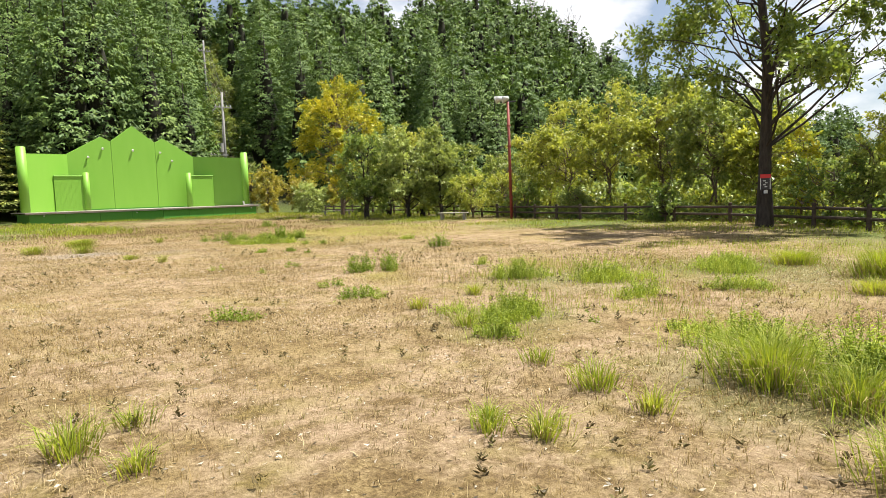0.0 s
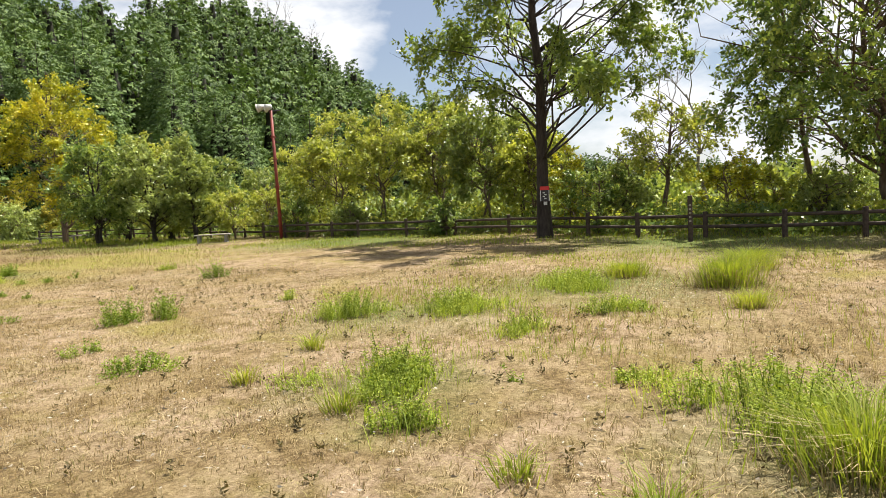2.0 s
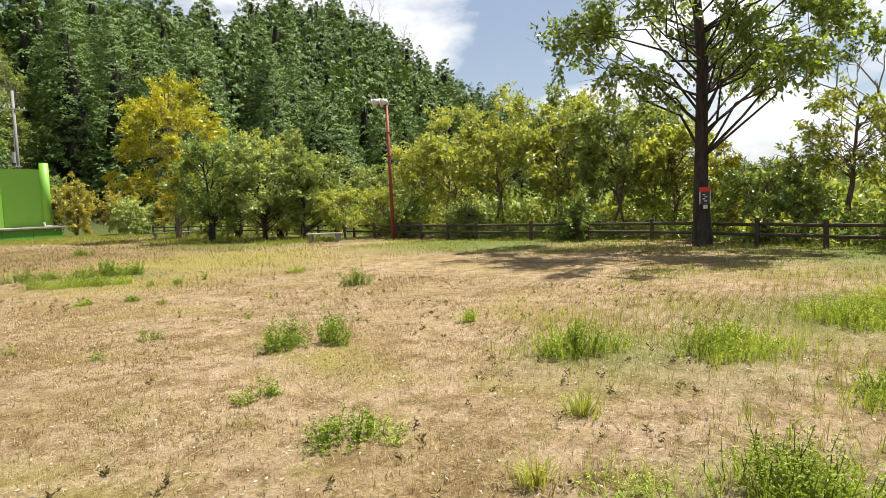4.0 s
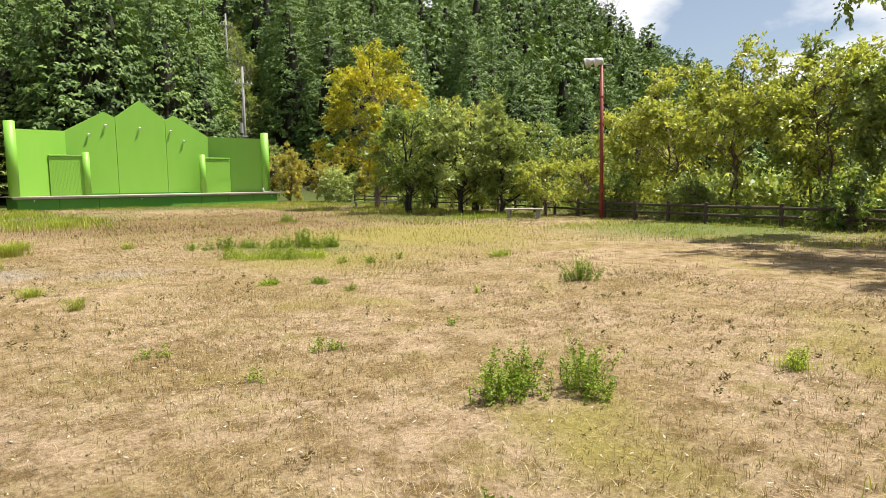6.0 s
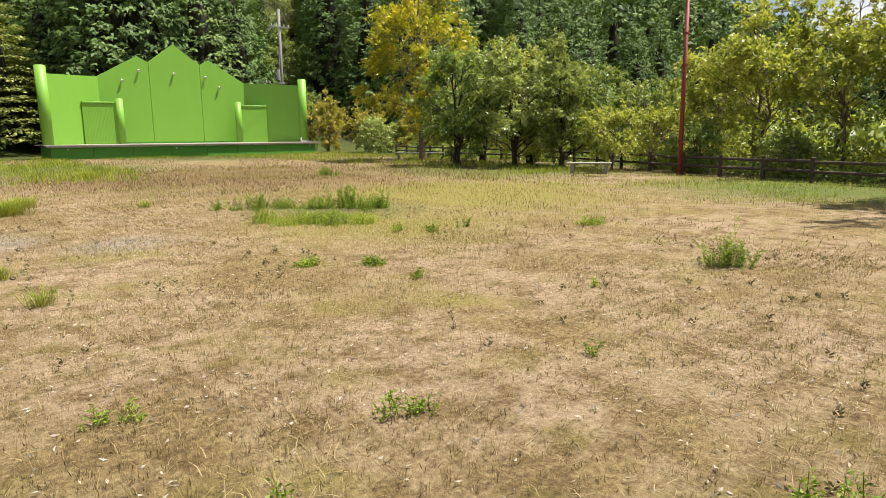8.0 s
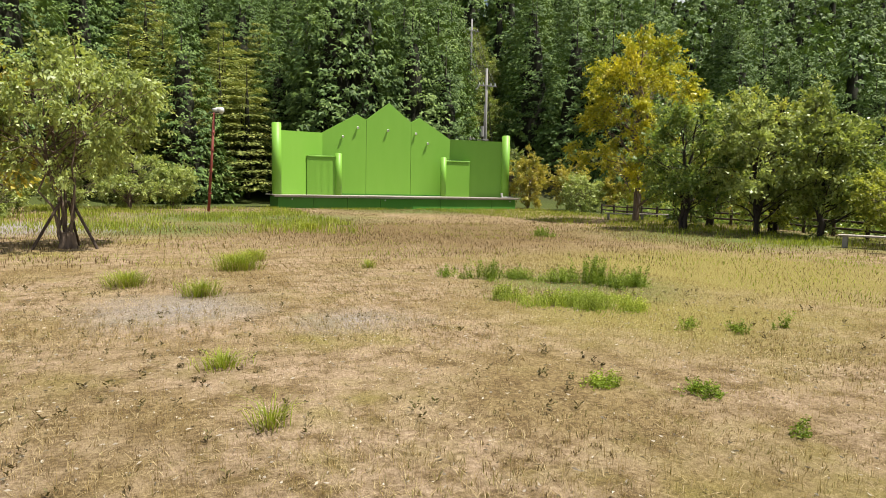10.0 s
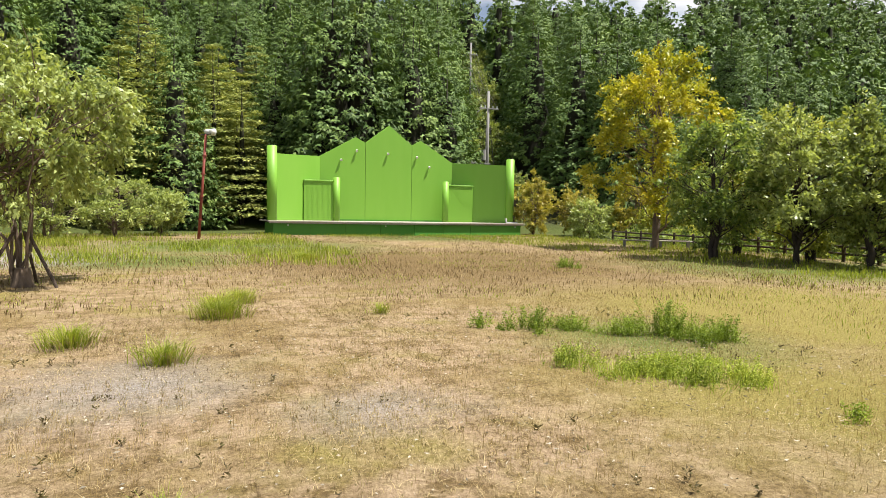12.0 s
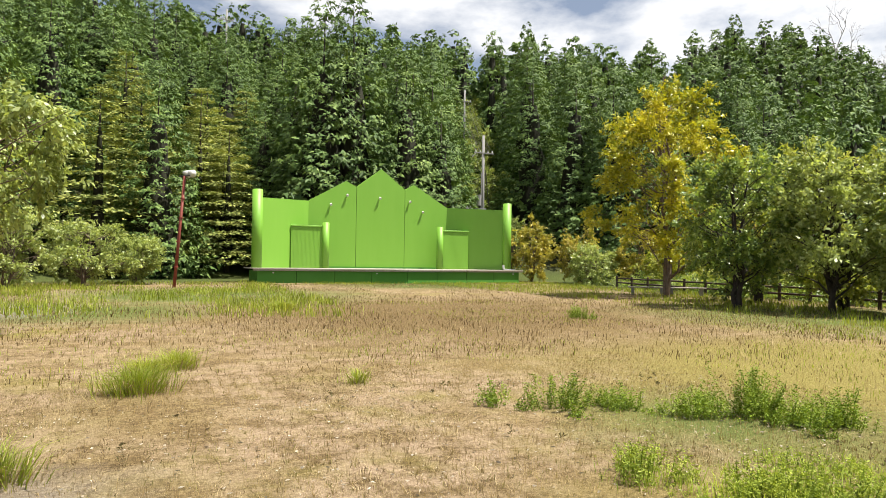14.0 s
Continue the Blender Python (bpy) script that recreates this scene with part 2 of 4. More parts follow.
def hold(name, data, parent=None, label=""):
    ob = new(name, data)
    if parent:
        ob.parent = parent
    return tagged(ob, label)


def part(name, bm, mat, parent, label="", smooth=False):
    me = bpy.data.meshes.new(name)
    bm.to_mesh(me)
    bm.free()
    me.materials.append(mat)
    if smooth:
        me.shade_smooth()
    return hold(name, me, parent, label)


def thing(name, x, y, z, label, category, group="", rz=0, kind=""):
    ob = new(name)
    ob.matrix_world = pose(x, y, z, 0, 0, rz)
    return tagged(ob, label, category, group, kind)


def box(bm, x0, x1, y0, y1, z0, z1, bevel=0.0):
    r = bmesh.ops.create_cube(bm, size=1, matrix=Matrix.Translation(((x0 + x1) / 2, (y0 + y1) / 2, (z0 + z1) / 2)) @ Matrix.Diagonal((x1 - x0, y1 - y0, z1 - z0, 1)))
    if bevel:
        es = list({e for v in r["verts"] for e in v.link_edges})
        bmesh.ops.bevel(bm, geom=es, offset=bevel, segments=1, affect="EDGES")
    return bm


def rod(bm, a, b, r0, r1=None, seg=10):
    """A round bar from a to b with closed ends."""
    a, b = Vector(a), Vector(b)
    d = b - a
    m = Matrix.Translation((a + b) / 2) @ d.to_track_quat("Z", "Y").to_matrix().to_4x4()
    bmesh.ops.create_cone(bm, cap_ends=True, segments=seg, radius1=r0, radius2=r0 if r1 is None else r1, depth=d.length, matrix=m)
    return bm


def prism(bm, outline, y0, y1):
    """An upright slab: an outline in x and z, from y0 to y1."""
    f = [bm.verts.new((x, y0, z)) for x, z in outline]
    b = [bm.verts.new((x, y1, z)) for x, z in outline]
    n = len(f)
    bm.faces.new(f)
    bm.faces.new(b[::-1])
    for i in range(n):
        bm.faces.new((f[i], b[i], b[(i + 1) % n], f[(i + 1) % n]))
    bmesh.ops.recalc_face_normals(bm, faces=bm.faces)
    return bm


def slab(bm, outline, z0, z1):
    """A flat slab: an outline in x and y, from z0 to z1."""
    f = [bm.verts.new((x, y, z0)) for x, y in outline]
    b = [bm.verts.new((x, y, z1)) for x, y in outline]
    n = len(f)
    bm.faces.new(f)
    bm.faces.new(b[::-1])
    for i in range(n):
        bm.faces.new((f[i], b[i], b[(i + 1) % n], f[(i + 1) % n]))
    bmesh.ops.recalc_face_normals(bm, faces=bm.faces)
    return bm


def unit(v):
    return v / np.maximum(np.linalg.norm(v, axis=-1, keepdims=True), 1e-6)


def leaf_mesh(name, pts, dirs, length, width, mat, rng, fold=0.15):
    """Pointed leaves: a folded four-sided blade at each point, along its direction."""
    n = len(pts)
    d = unit(np.asarray(dirs, float))
    side = unit(np.cross(d, unit(rng.normal(size=(n, 3)))))
    up = np.cross(side, d)
    ln = (length * rng.uniform(0.65, 1.3, n))[:, None]
    wd = (width * rng.uniform(0.7, 1.25, n))[:, None]
    tip = pts + d * ln
    mid = pts + d * ln * 0.45 + up * ln * fold
    v = np.stack([pts, mid + side * wd / 2, tip, mid - side * wd / 2], 1).reshape(-1, 3)
    f = np.arange(n * 4).reshape(n, 4)
    return fast_mesh(name, v, f, mat)


def blade_mesh(name, pts, lean, height, width, mat, rng, bend=0.5):
    """Grass blades: each two joined pieces that taper and bow over."""
    n = len(pts)
    h = (height * rng.uniform(0.5, 1.3, n))[:, None]
    w = (width * rng.uniform(0.7, 1.3, n))[:, None]
    a = rng.uniform(0, 2 * np.pi, n)
    side = np.stack([np.cos(a), np.sin(a), 0 * a], 1)
    out = np.asarray(lean, float)
    up = np.array([0, 0, 1.0])
    m = pts + up * h * 0.6 + out * h * 0.35
    t = pts + up * h * (1 - 0.35 * bend) + out * h * (0.6 + bend)
    v = np.stack([pts - side * w / 2, pts + side * w / 2, m + side * w * 0.38, m - side * w * 0.38, t], 1).reshape(-1, 3)
    base = (np.arange(n) * 5)[:, None]
    f = np.concatenate([base + [0, 1, 2], base + [0, 2, 3], base + [3, 2, 4]])
    return fast_mesh(name, v, f, mat)


def tubes(name, lines, mat, seg=6):
    """Tapered limbs: each line is a list of (point, radius)."""
    vs, fs, o = [], [], 0
    ang = np.linspace(0, 2 * np.pi, seg, endpoint=False)
    for ln in lines:
        p = np.array([q for q, _ in ln], float)
        r = np.array([q for _, q in ln], float)
        d = unit(np.gradient(p, axis=0))
        ref = np.where(np.abs(d[:, 2:3]) > 0.9, [[1.0, 0, 0]], [[0, 0, 1.0]])
        u = unit(np.cross(d, ref))
        w = np.cross(d, u)
        ring = p[:, None] + r[:, None, None] * (np.cos(ang)[None, :, None] * u[:, None] + np.sin(ang)[None, :, None] * w[:, None])
        k = len(p)
        vs.append(ring.reshape(-1, 3))
        i, j = np.meshgrid(np.arange(k - 1), np.arange(seg), indexing="ij")
        j2 = (j + 1) % seg
        fs.append(np.stack([i * seg + j, i * seg + j2, (i + 1) * seg + j2, (i + 1) * seg + j], -1).reshape(-1, 4) + o)
        o += k * seg
    me = fast_mesh(name, np.concatenate(vs), np.concatenate(fs), mat)
    me.shade_smooth()
    return me


def bent(a, b, r0, r1, rng, k=5, wobble=0.06, sag=0.0):
    a, b = np.array(a, float), np.array(b, float)
    size = np.linalg.norm(b - a)
    out = []
    for i in range(k):
        s = i / (k - 1)
        p = a + (b - a) * s
        if 0 < i < k - 1:
            p = p + rng.normal(size=3) * size * wobble
        p[2] += sag * size * 4 * s * (1 - s)
        out.append((p, r0 + (r1 - r0) * s))
    return out


# ---- ground, one sheet from the field up the hill to the horizon ----
H_ANG = (-8, 2, 12, 20, 27, 32, 37, 42, 46, 55, 70, 85, 100, 120, 150, 168)
H_TOP = (0, 5, 13, 24, 40, 56, 71, 66, 52, 46, 48, 49, 50, 44, 26, 0)
H_FOOT = (190, 180, 150, 135, 120, 108, 96, 86, 78, 70, 68, 63, 56, 52, 60, 80)
H_FAR = (320, 310, 290, 275, 265, 262, 258, 240, 205, 180, 176, 176, 174, 175, 180, 190)


def hill(x, y):
    x, y = np.asarray(x, float), np.asarray(y, float)
    th, r = np.degrees(np.arctan2(y, x)), np.hypot(x, y)
    top, foot, far = (np.interp(th, H_ANG, v, left=v[0], right=v[-1]) for v in (H_TOP, H_FOOT, H_FAR))
    top = np.where((th < -8) | (th > 168), 0, top)
    s = np.clip((r - foot) / (far - foot), 0, 1)
    s = s + 0.03 * np.sin(r / 9 + th / 5) * np.minimum(1, s * 5)
    return np.clip(top * s, 0, None) * np.where(r > far, np.clip(1 - (r - far) / 900, 0.0, 1), 1)


def build_ground():
    rad = np.concatenate([np.linspace(0.2, 30, 75), np.linspace(31, 340, 110), np.geomspace(360, 4200, 26)])
    ang = np.radians(np.linspace(0, 360, 240, endpoint=False))
    R, A = np.meshgrid(rad, ang, indexing="ij")
    x, y = R * np.cos(A), R * np.sin(A)
    z = hill(x, y)
    z = z + (np.sin(x * 1.3 + 0.7 * y) * np.sin(y * 1.1 - 0.4 * x)) * 0.012 * (R < 60)
    v = np.stack([x, y, z], -1).reshape(-1, 3)
    na = len(ang)
    i, j = np.meshgrid(np.arange(len(rad) - 1), np.arange(na), indexing="ij")
    j2 = (j + 1) % na
    f = np.stack([i * na + j, (i + 1) * na + j, (i + 1) * na + j2, i * na + j2], -1).reshape(-1, 4)
    v = np.concatenate([v, [[0, 0, 0]]])
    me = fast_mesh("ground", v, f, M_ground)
    me.shade_smooth()
    ob = new("ground", me)
    # middle of the disc
    cap = bmesh.new()
    cap.from_mesh(me)
    cap.verts.ensure_lookup_table()
    ring = [cap.verts[q] for q in range(na)]
    cap.faces.new(ring)
    cap.to_mesh(me)
    cap.free()
    tagged(ob, "dry trampled field of straw, bare earth and weeds", "ground", kind="structure")


build_ground()


# ---- the open-air stage ----
DECK = 1.0
STAGE_X = 19.4


def build_stage():
    st = thing("outdoor_stage", STAGE_X, 50.2, 0, "bright lime green painted open-air stage with zigzag back wall", "stage")
    F0, FK = 0.3, -1.3          # front edge at the ends and at the middle
    HW = 10.5

    def front(x):
        return FK + (F0 - FK) * abs(x) / HW

    # base of eight panels a side pair, with recessed joints
    n = 8
    for i in range(n):
        a, b = -HW + 0.28 + (2 * HW - 0.56) * i / n, -HW + 0.28 + (2 * HW - 0.56) * (i + 1) / n
        bm = slab(bmesh.new(), [(a + 0.012, front(a) + 0.2), (b - 0.012, front(b) + 0.2), (b - 0.012, front(b) + 0.45), (a + 0.012, front(a) + 0.45)], -0.1, DECK - 0.16)
        part("base_panel", bm, M_green_base, st, "dark green base panel")
    bm = slab(bmesh.new(), [(-HW + 0.3, F0 + 0.46), (0, FK + 0.46), (HW - 0.3, F0 + 0.46), (HW - 0.3, 4.6), (-HW + 0.3, 4.6)], -0.1, DECK - 0.17)
    part("base", bm, M_green_base, st, "dark green base")
    # planks of the deck
    k = 42
    for i in range(k):
        a, b = -HW + 2 * HW * i / k, -HW + 2 * HW * (i + 1) / k
        bm = slab(bmesh.new(), [(a + 0.006, front(a)), (b - 0.006, front(b)), (b - 0.006, 5.3), (a + 0.006, 5.3)], DECK - 0.07, DECK)
        part("plank", bm, M_deck, st)
    for s in (-1, 1):
        bm = slab(bmesh.new(), [(0, FK + 0.03), (s * HW, F0 + 0.03), (s * HW, F0 + 0.13), (0, FK + 0.13)], DECK - 0.17, DECK - 0.075)
        part("edge_board", bm, M_deck, st, "weathered grey edge board")
    # back wall in three panels, split at the notches
    def back(outline):
        part("back_panel", prism(bmesh.new(), outline, 5.0, 5.3), M_green, st)

    back([(-5.85, DECK), (-2.065, DECK), (-2.065, 7.44), (-2.9, 7.86), (-5.85, 6.18)])
    back([(-2.035, DECK), (2.035, DECK), (2.035, 7.46), (0, 9.0), (-2.035, 7.46)])
    back([(2.065, DECK), (5.85, DECK), (5.85, 6.15), (2.85, 7.9), (2.065, 7.46)])
    bm = bmesh.new()
    box(bm, -5.8, 5.8, 4.9, 4.998, DECK, DECK + 0.12)
    part("skirting", bm, M_green_base, st)
    for s in (-1, 1):
        # slanted wings and their thick round posts
        a, b = Vector((s * 5.85, 5.0)), Vector((s * 10.0, 2.2))
        t = (b - a).normalized()
        nn = Vector((-t.y, t.x)) * 0.13
        if nn.y < 0:
            nn = -nn
        bm = bmesh.new()
        lo = [bm.verts.new((*(q), DECK)) for q in (a, b, b + 2 * nn, a + 2 * nn)]
        hi = [bm.verts.new((*(q), z)) for q, z in zip((a, b, b + 2 * nn, a + 2 * nn), (6.15, 5.95, 5.95, 6.15))]
        bm.faces.new(lo), bm.faces.new(hi)
        for i in range(4):
            bm.faces.new((lo[i], lo[(i + 1) % 4], hi[(i + 1) % 4], hi[i]))
        bmesh.ops.recalc_face_normals(bm, faces=bm.faces)
        part("wing_wall", bm, M_green, st, "slanted green wing wall")

        def column(x, y, r, top):
            bm = bmesh.new()
            rod(bm, (x, y, DECK), (x, y, top), r, r, 28)
            bmesh.ops.bevel(bm, geom=[e for e in bm.edges if abs(e.verts[0].co.z - top) < 1e-4 and abs(e.verts[1].co.z - top) < 1e-4], offset=0.04, segments=2, affect="EDGES")
            ob = part("column", bm, M_green, st, "round green column", True)
            return ob

        column(s * 10.05, 2.15, 0.36, 6.5)
        column(s * 4.75, 3.9, 0.27, 4.46)
        x0, x1 = sorted((s * 5.0, s * 7.35))
        part("side_panel", box(bmesh.new(), x0, x1, 3.88, 4.0, DECK, 4.08), M_green, st, "ribbed green side panel")
        part("cap_rail", box(bmesh.new(), x0, x1, 3.8, 4.08, 4.084, 4.2, 0.015), M_green, st)
        for i in range(24):
            x = x0 + 0.05 + (x1 - x0 - 0.1) * i / 23
            part("rib", box(bmesh.new(), x - 0.043, x + 0.043, 3.87, 3.878, DECK, 4.07), M_green, st)
    # small floodlights on the back wall, with short arms
    for x, z in ((-4.15, 5.95), (-2.85, 6.75), (-0.15, 6.65), (2.45, 6.5), (3.6, 5.7)):
        bm = rod(bmesh.new(), (x, 5.0, z - 0.05), (x, 4.9, z), 0.025)
        arm = part("lamp_arm", bm, M_green, st)
        bm = rod(bmesh.new(), (x, 4.93, z + 0.05), (x + 0.02, 4.82, z - 0.05), 0.06, 0.11, 14)
        part("spotlight", bm, M_white, arm, "small white spotlight")
    # white pipe stub by the last column
    bm = bmesh.new()
    rod(bm, (9.55, 1.7, DECK + 0.04), (10.4, 1.3, DECK + 0.04), 0.05)
    rod(bm, (9.55, 1.7, DECK), (9.5, 1.75, DECK + 0.4), 0.07, 0.1)
    part("drain_pipe", bm, M_white, st, "short white plastic pipe")
    for x in (-9.2, -2.2, 9.6):
        part("socket", rod(bmesh.new(), (x, front(x) + 0.2, DECK - 0.3), (x, front(x) + 0.13, DECK - 0.3), 0.05), M_white, st, "small white fitting")


build_stage()


# ---- lamp posts ----
def lamp_post(x, y, h, lean, heads, label):
    lp = thing("lamp_post", x, y, 0, label, "lamp post", "red floodlight posts of the field")
    a, b = (0, 0, -0.1), (lean, 0, h)
    part("pole", rod(bmesh.new(), a, b, 0.085, 0.07, 14), M_red, lp, "rust-red painted steel pole", True)
    for s in (0.2, 0.42, 0.63, 0.8):
        c = Vector(a).lerp(Vector(b), s)
        part("clamp", rod(bmesh.new(), c - Vector((0, 0, 0.04)), c + Vector((0, 0, 0.04)), 0.115, 0.115, 12), M_red, lp)
    c = Vector(a).lerp(Vector(b), 0.72)
    part("step_bolt", rod(bmesh.new(), c, c + Vector((-0.22, -0.1, 0)), 0.015), M_dark, lp)
    part("cross_bar", rod(bmesh.new(), (lean - 0.25, 0.35, h), (lean + 0.25, -0.35, h), 0.035), M_dark, lp)
    for dx, dy, fx, fy in heads:
        c = Vector((lean + dx, dy, h + 0.16))
        f = Vector((fx, fy, -0.25)).normalized()
        bm = bmesh.new()
        rod(bm, c - f * 0.2, c + f * 0.1, 0.09, 0.2, 18)
        rod(bm, c + f * 0.1, c + f * 0.16, 0.2, 0.215, 18)
        hd = part("floodlight", bm, M_white, lp, "white enamelled floodlight", True)
        part("bracket", rod(bmesh.new(), c - Vector((0, 0, 0.18)), c - f * 0.06, 0.025), M_dark, hd)
    return lp


lamp_post(23.4, 12.0, 6.35, -0.12, ((-0.28, 0.42, -0.35, 0.9), (-0.08, 0.12, -0.3, 0.9)), "rust-red steel post with two white floodlights by the fence")
lamp_post(3.85, 43.4, 6.0, 0.42, ((0.1, 0.1, 0.8, -0.5), (0.3, -0.15, 0.6, -0.7)), "leaning rust-red steel post with white floodlights near the stage")


# ---- utility poles ----
def utility_pole(x, y, h, label, box_on):
    z = float(hill(x, y))
    up = thing("utility_pole", x, y, z, label, "utility pole", "concrete utility poles")
    part("pole", rod(bmesh.new(), (0, 0, -0.3), (0, 0, h), 0.2, 0.13, 14), M_grey, up, "grey concrete pole", True)
    for k, (zz, half) in enumerate(((h - 1.9, 1.15), (h - 1.95, 0.0))):
        if half:
            arm = part("cross_arm", box(bmesh.new(), -half, half, -0.22, -0.12, zz, zz + 0.12), M_grey, up)
            for xx in (-0.95, -0.45, 0.45, 0.95):
                part("insulator", rod(bmesh.new(), (xx, -0.17, zz + 0.12), (xx, -0.17, zz + 0.36), 0.07, 0.05, 8), M_white, arm)
    part("brace", rod(bmesh.new(), (-0.9, -0.17, h - 1.9), (-1.4, -0.17, h - 2.35), 0.05), M_grey, up)
    if box_on:
        part("transformer", rod(bmesh.new(), (-0.55, -0.1, 5.6), (-0.55, -0.1, 6.7), 0.3, 0.3, 14), M_grey, up, "grey transformer drum")
        part("bracket", box(bmesh.new(), -2.0, 0.3, -0.2, -0.1, 5.2, 5.34), M_grey, up)
        for xx in (-1.9, -1.5, -1.1):
            part("insulator", rod(bmesh.new(), (xx, -0.15, 5.34), (xx, -0.15, 5.7), 0.08, 0.06, 8), M_white, up)
        part("riser_pipe", rod(bmesh.new(), (-0.25, -0.1, 3.0), (-0.25, -0.1, 9.0), 0.05), M_grey, up)
        part("stay_wire", rod(bmesh.new(), (0.1, 0, h - 2.4), (1.6, 0.2, 0.0), 0.03, 0.03, 5), M_dark, up)
    return (x, y, z + h - 1.7)


P1 = utility_pole(33.6, 64.5, 12.9, "grey concrete utility pole with transformer behind the stage", True)
P2 = utility_pole(46.9, 96.0, 13.0, "grey concrete utility pole standing up the wooded slope", False)
P3 = utility_pole(13.0, 118.0, 21.0, "distant concrete utility pole among the conifers", False)


def cable(a, b, label):
    ln = []
    for i in range(13):
        s = i / 12
        p = np.array(a) + (np.array(b) - np.array(a)) * s
        p[2] -= 3.0 * s * (1 - s)
        ln.append((p, 0.022))
    ob = new("power_cable", tubes("power_cable", [ln], M_dark, 4))
    tagged(ob, label, "cable", "overhead cables")


for dx in (-0.95, -0.45, 0.45, 0.95):
    cable((P1[0] + dx, P1[1] - 0.17, P1[2]), (P2[0] + dx, P2[1] - 0.17, P2[2]), "thin dark power cable between two utility poles")
for dx in (-0.95, 0.95):
    cable((P3[0] + dx, P3[1] - 0.17, P3[2]), (P3[0] - 60 + dx, P3[1] - 8, P3[2] + 4), "thin dark power cable above the conifers")


# ---- fence ----
FENCE = ((15.4, -15.0), (16.6, -9.6), (18.1, -5.6), (21.4, -0.4), (22.2, 4.5), (22.7, 7.2), (23.5, 10.5), (24.6, 14.0), (26.5, 18.0), (28.6, 25.0), (30.0, 32.0), (31.5, 41.0))


def build_fence():
    fe = thing("fence", 0, 0, 0, "low brown post and two-rail wooden fence", "fence")
    posts = []
    for (ax, ay), (bx, by) in zip(FENCE, FENCE[1:]):
        ln = math.hypot(bx - ax, by - ay)
        k = max(1, round(ln / 2.0))
        posts += [(ax + (bx - ax) * i / k, ay + (by - ay) * i / k) for i in range(k)]
    posts.append(FENCE[-1])
    rng = random.Random(4)
    for x, y in posts:
        bm = rod(bmesh.new(), (0, 0, -0.15), (0, 0, 0.8), 0.075, 0.07, 10)
        bmesh.ops.bevel(bm, geom=[e for e in bm.edges if min(v.co.z for v in e.verts) > 0.79], offset=0.02, segments=1, affect="EDGES")
        ob = part("post", bm, M_fence, fe)
        ob.location = (x, y, rng.uniform(-0.03, 0.03))
    for (ax, ay), (bx, by) in zip(posts, posts[1:]):
        for z in (0.34, 0.64):
            part("rail", rod(bmesh.new(), (ax, ay, z + rng.uniform(-0.015, 0.015)), (bx, by, z + rng.uniform(-0.015, 0.015)), 0.05, 0.05, 8), M_fence, fe)


build_fence()


# ---- benches and small posts ----
def bench(x, y, rz, ln, label):
    b = thing("bench", x, y, 0, label, "bench", "weathered park benches", rz)
    for i in range(3):
        part("seat_plank", box(bmesh.new(), -ln / 2, ln / 2, -0.24 + i * 0.165, -0.24 + i * 0.165 + 0.15, 0.38, 0.43, 0.008), M_deck, b)
    for s in (-1, 1):
        part("leg", box(bmesh.new(), s * ln * 0.38 - 0.07, s * ln * 0.38 + 0.07, -0.2, 0.2, -0.03, 0.378, 0.01), M_grey, b, "concrete leg")


bench(21.9, 15.0, -60, 1.7, "weathered pale wooden bench on concrete legs by the fence")
bench(26.3, 32.4, -38, 1.9, "weathered wooden bench under the yellow tree")
bench(27.8, 31.2, -38, 1.9, "weathered wooden bench under the yellow tree")


def sign_post(x, y):
    s = thing("sign_post", x, y, 0, "dark wooden marker post with pale writing by the fence", "post")
    part("post", box(bmesh.new(), -0.065, 0.065, -0.065, 0.065, -0.1, 1.28, 0.012), M_fence, s)
    for i in range(5):
        part("letter_bar", box(bmesh.new(), -0.072, -0.067, -0.03, 0.03, 0.55 + i * 0.11, 0.6 + i * 0.11), M_deck, s, "pale illegible writing")


sign_post(16.0, -7.2)


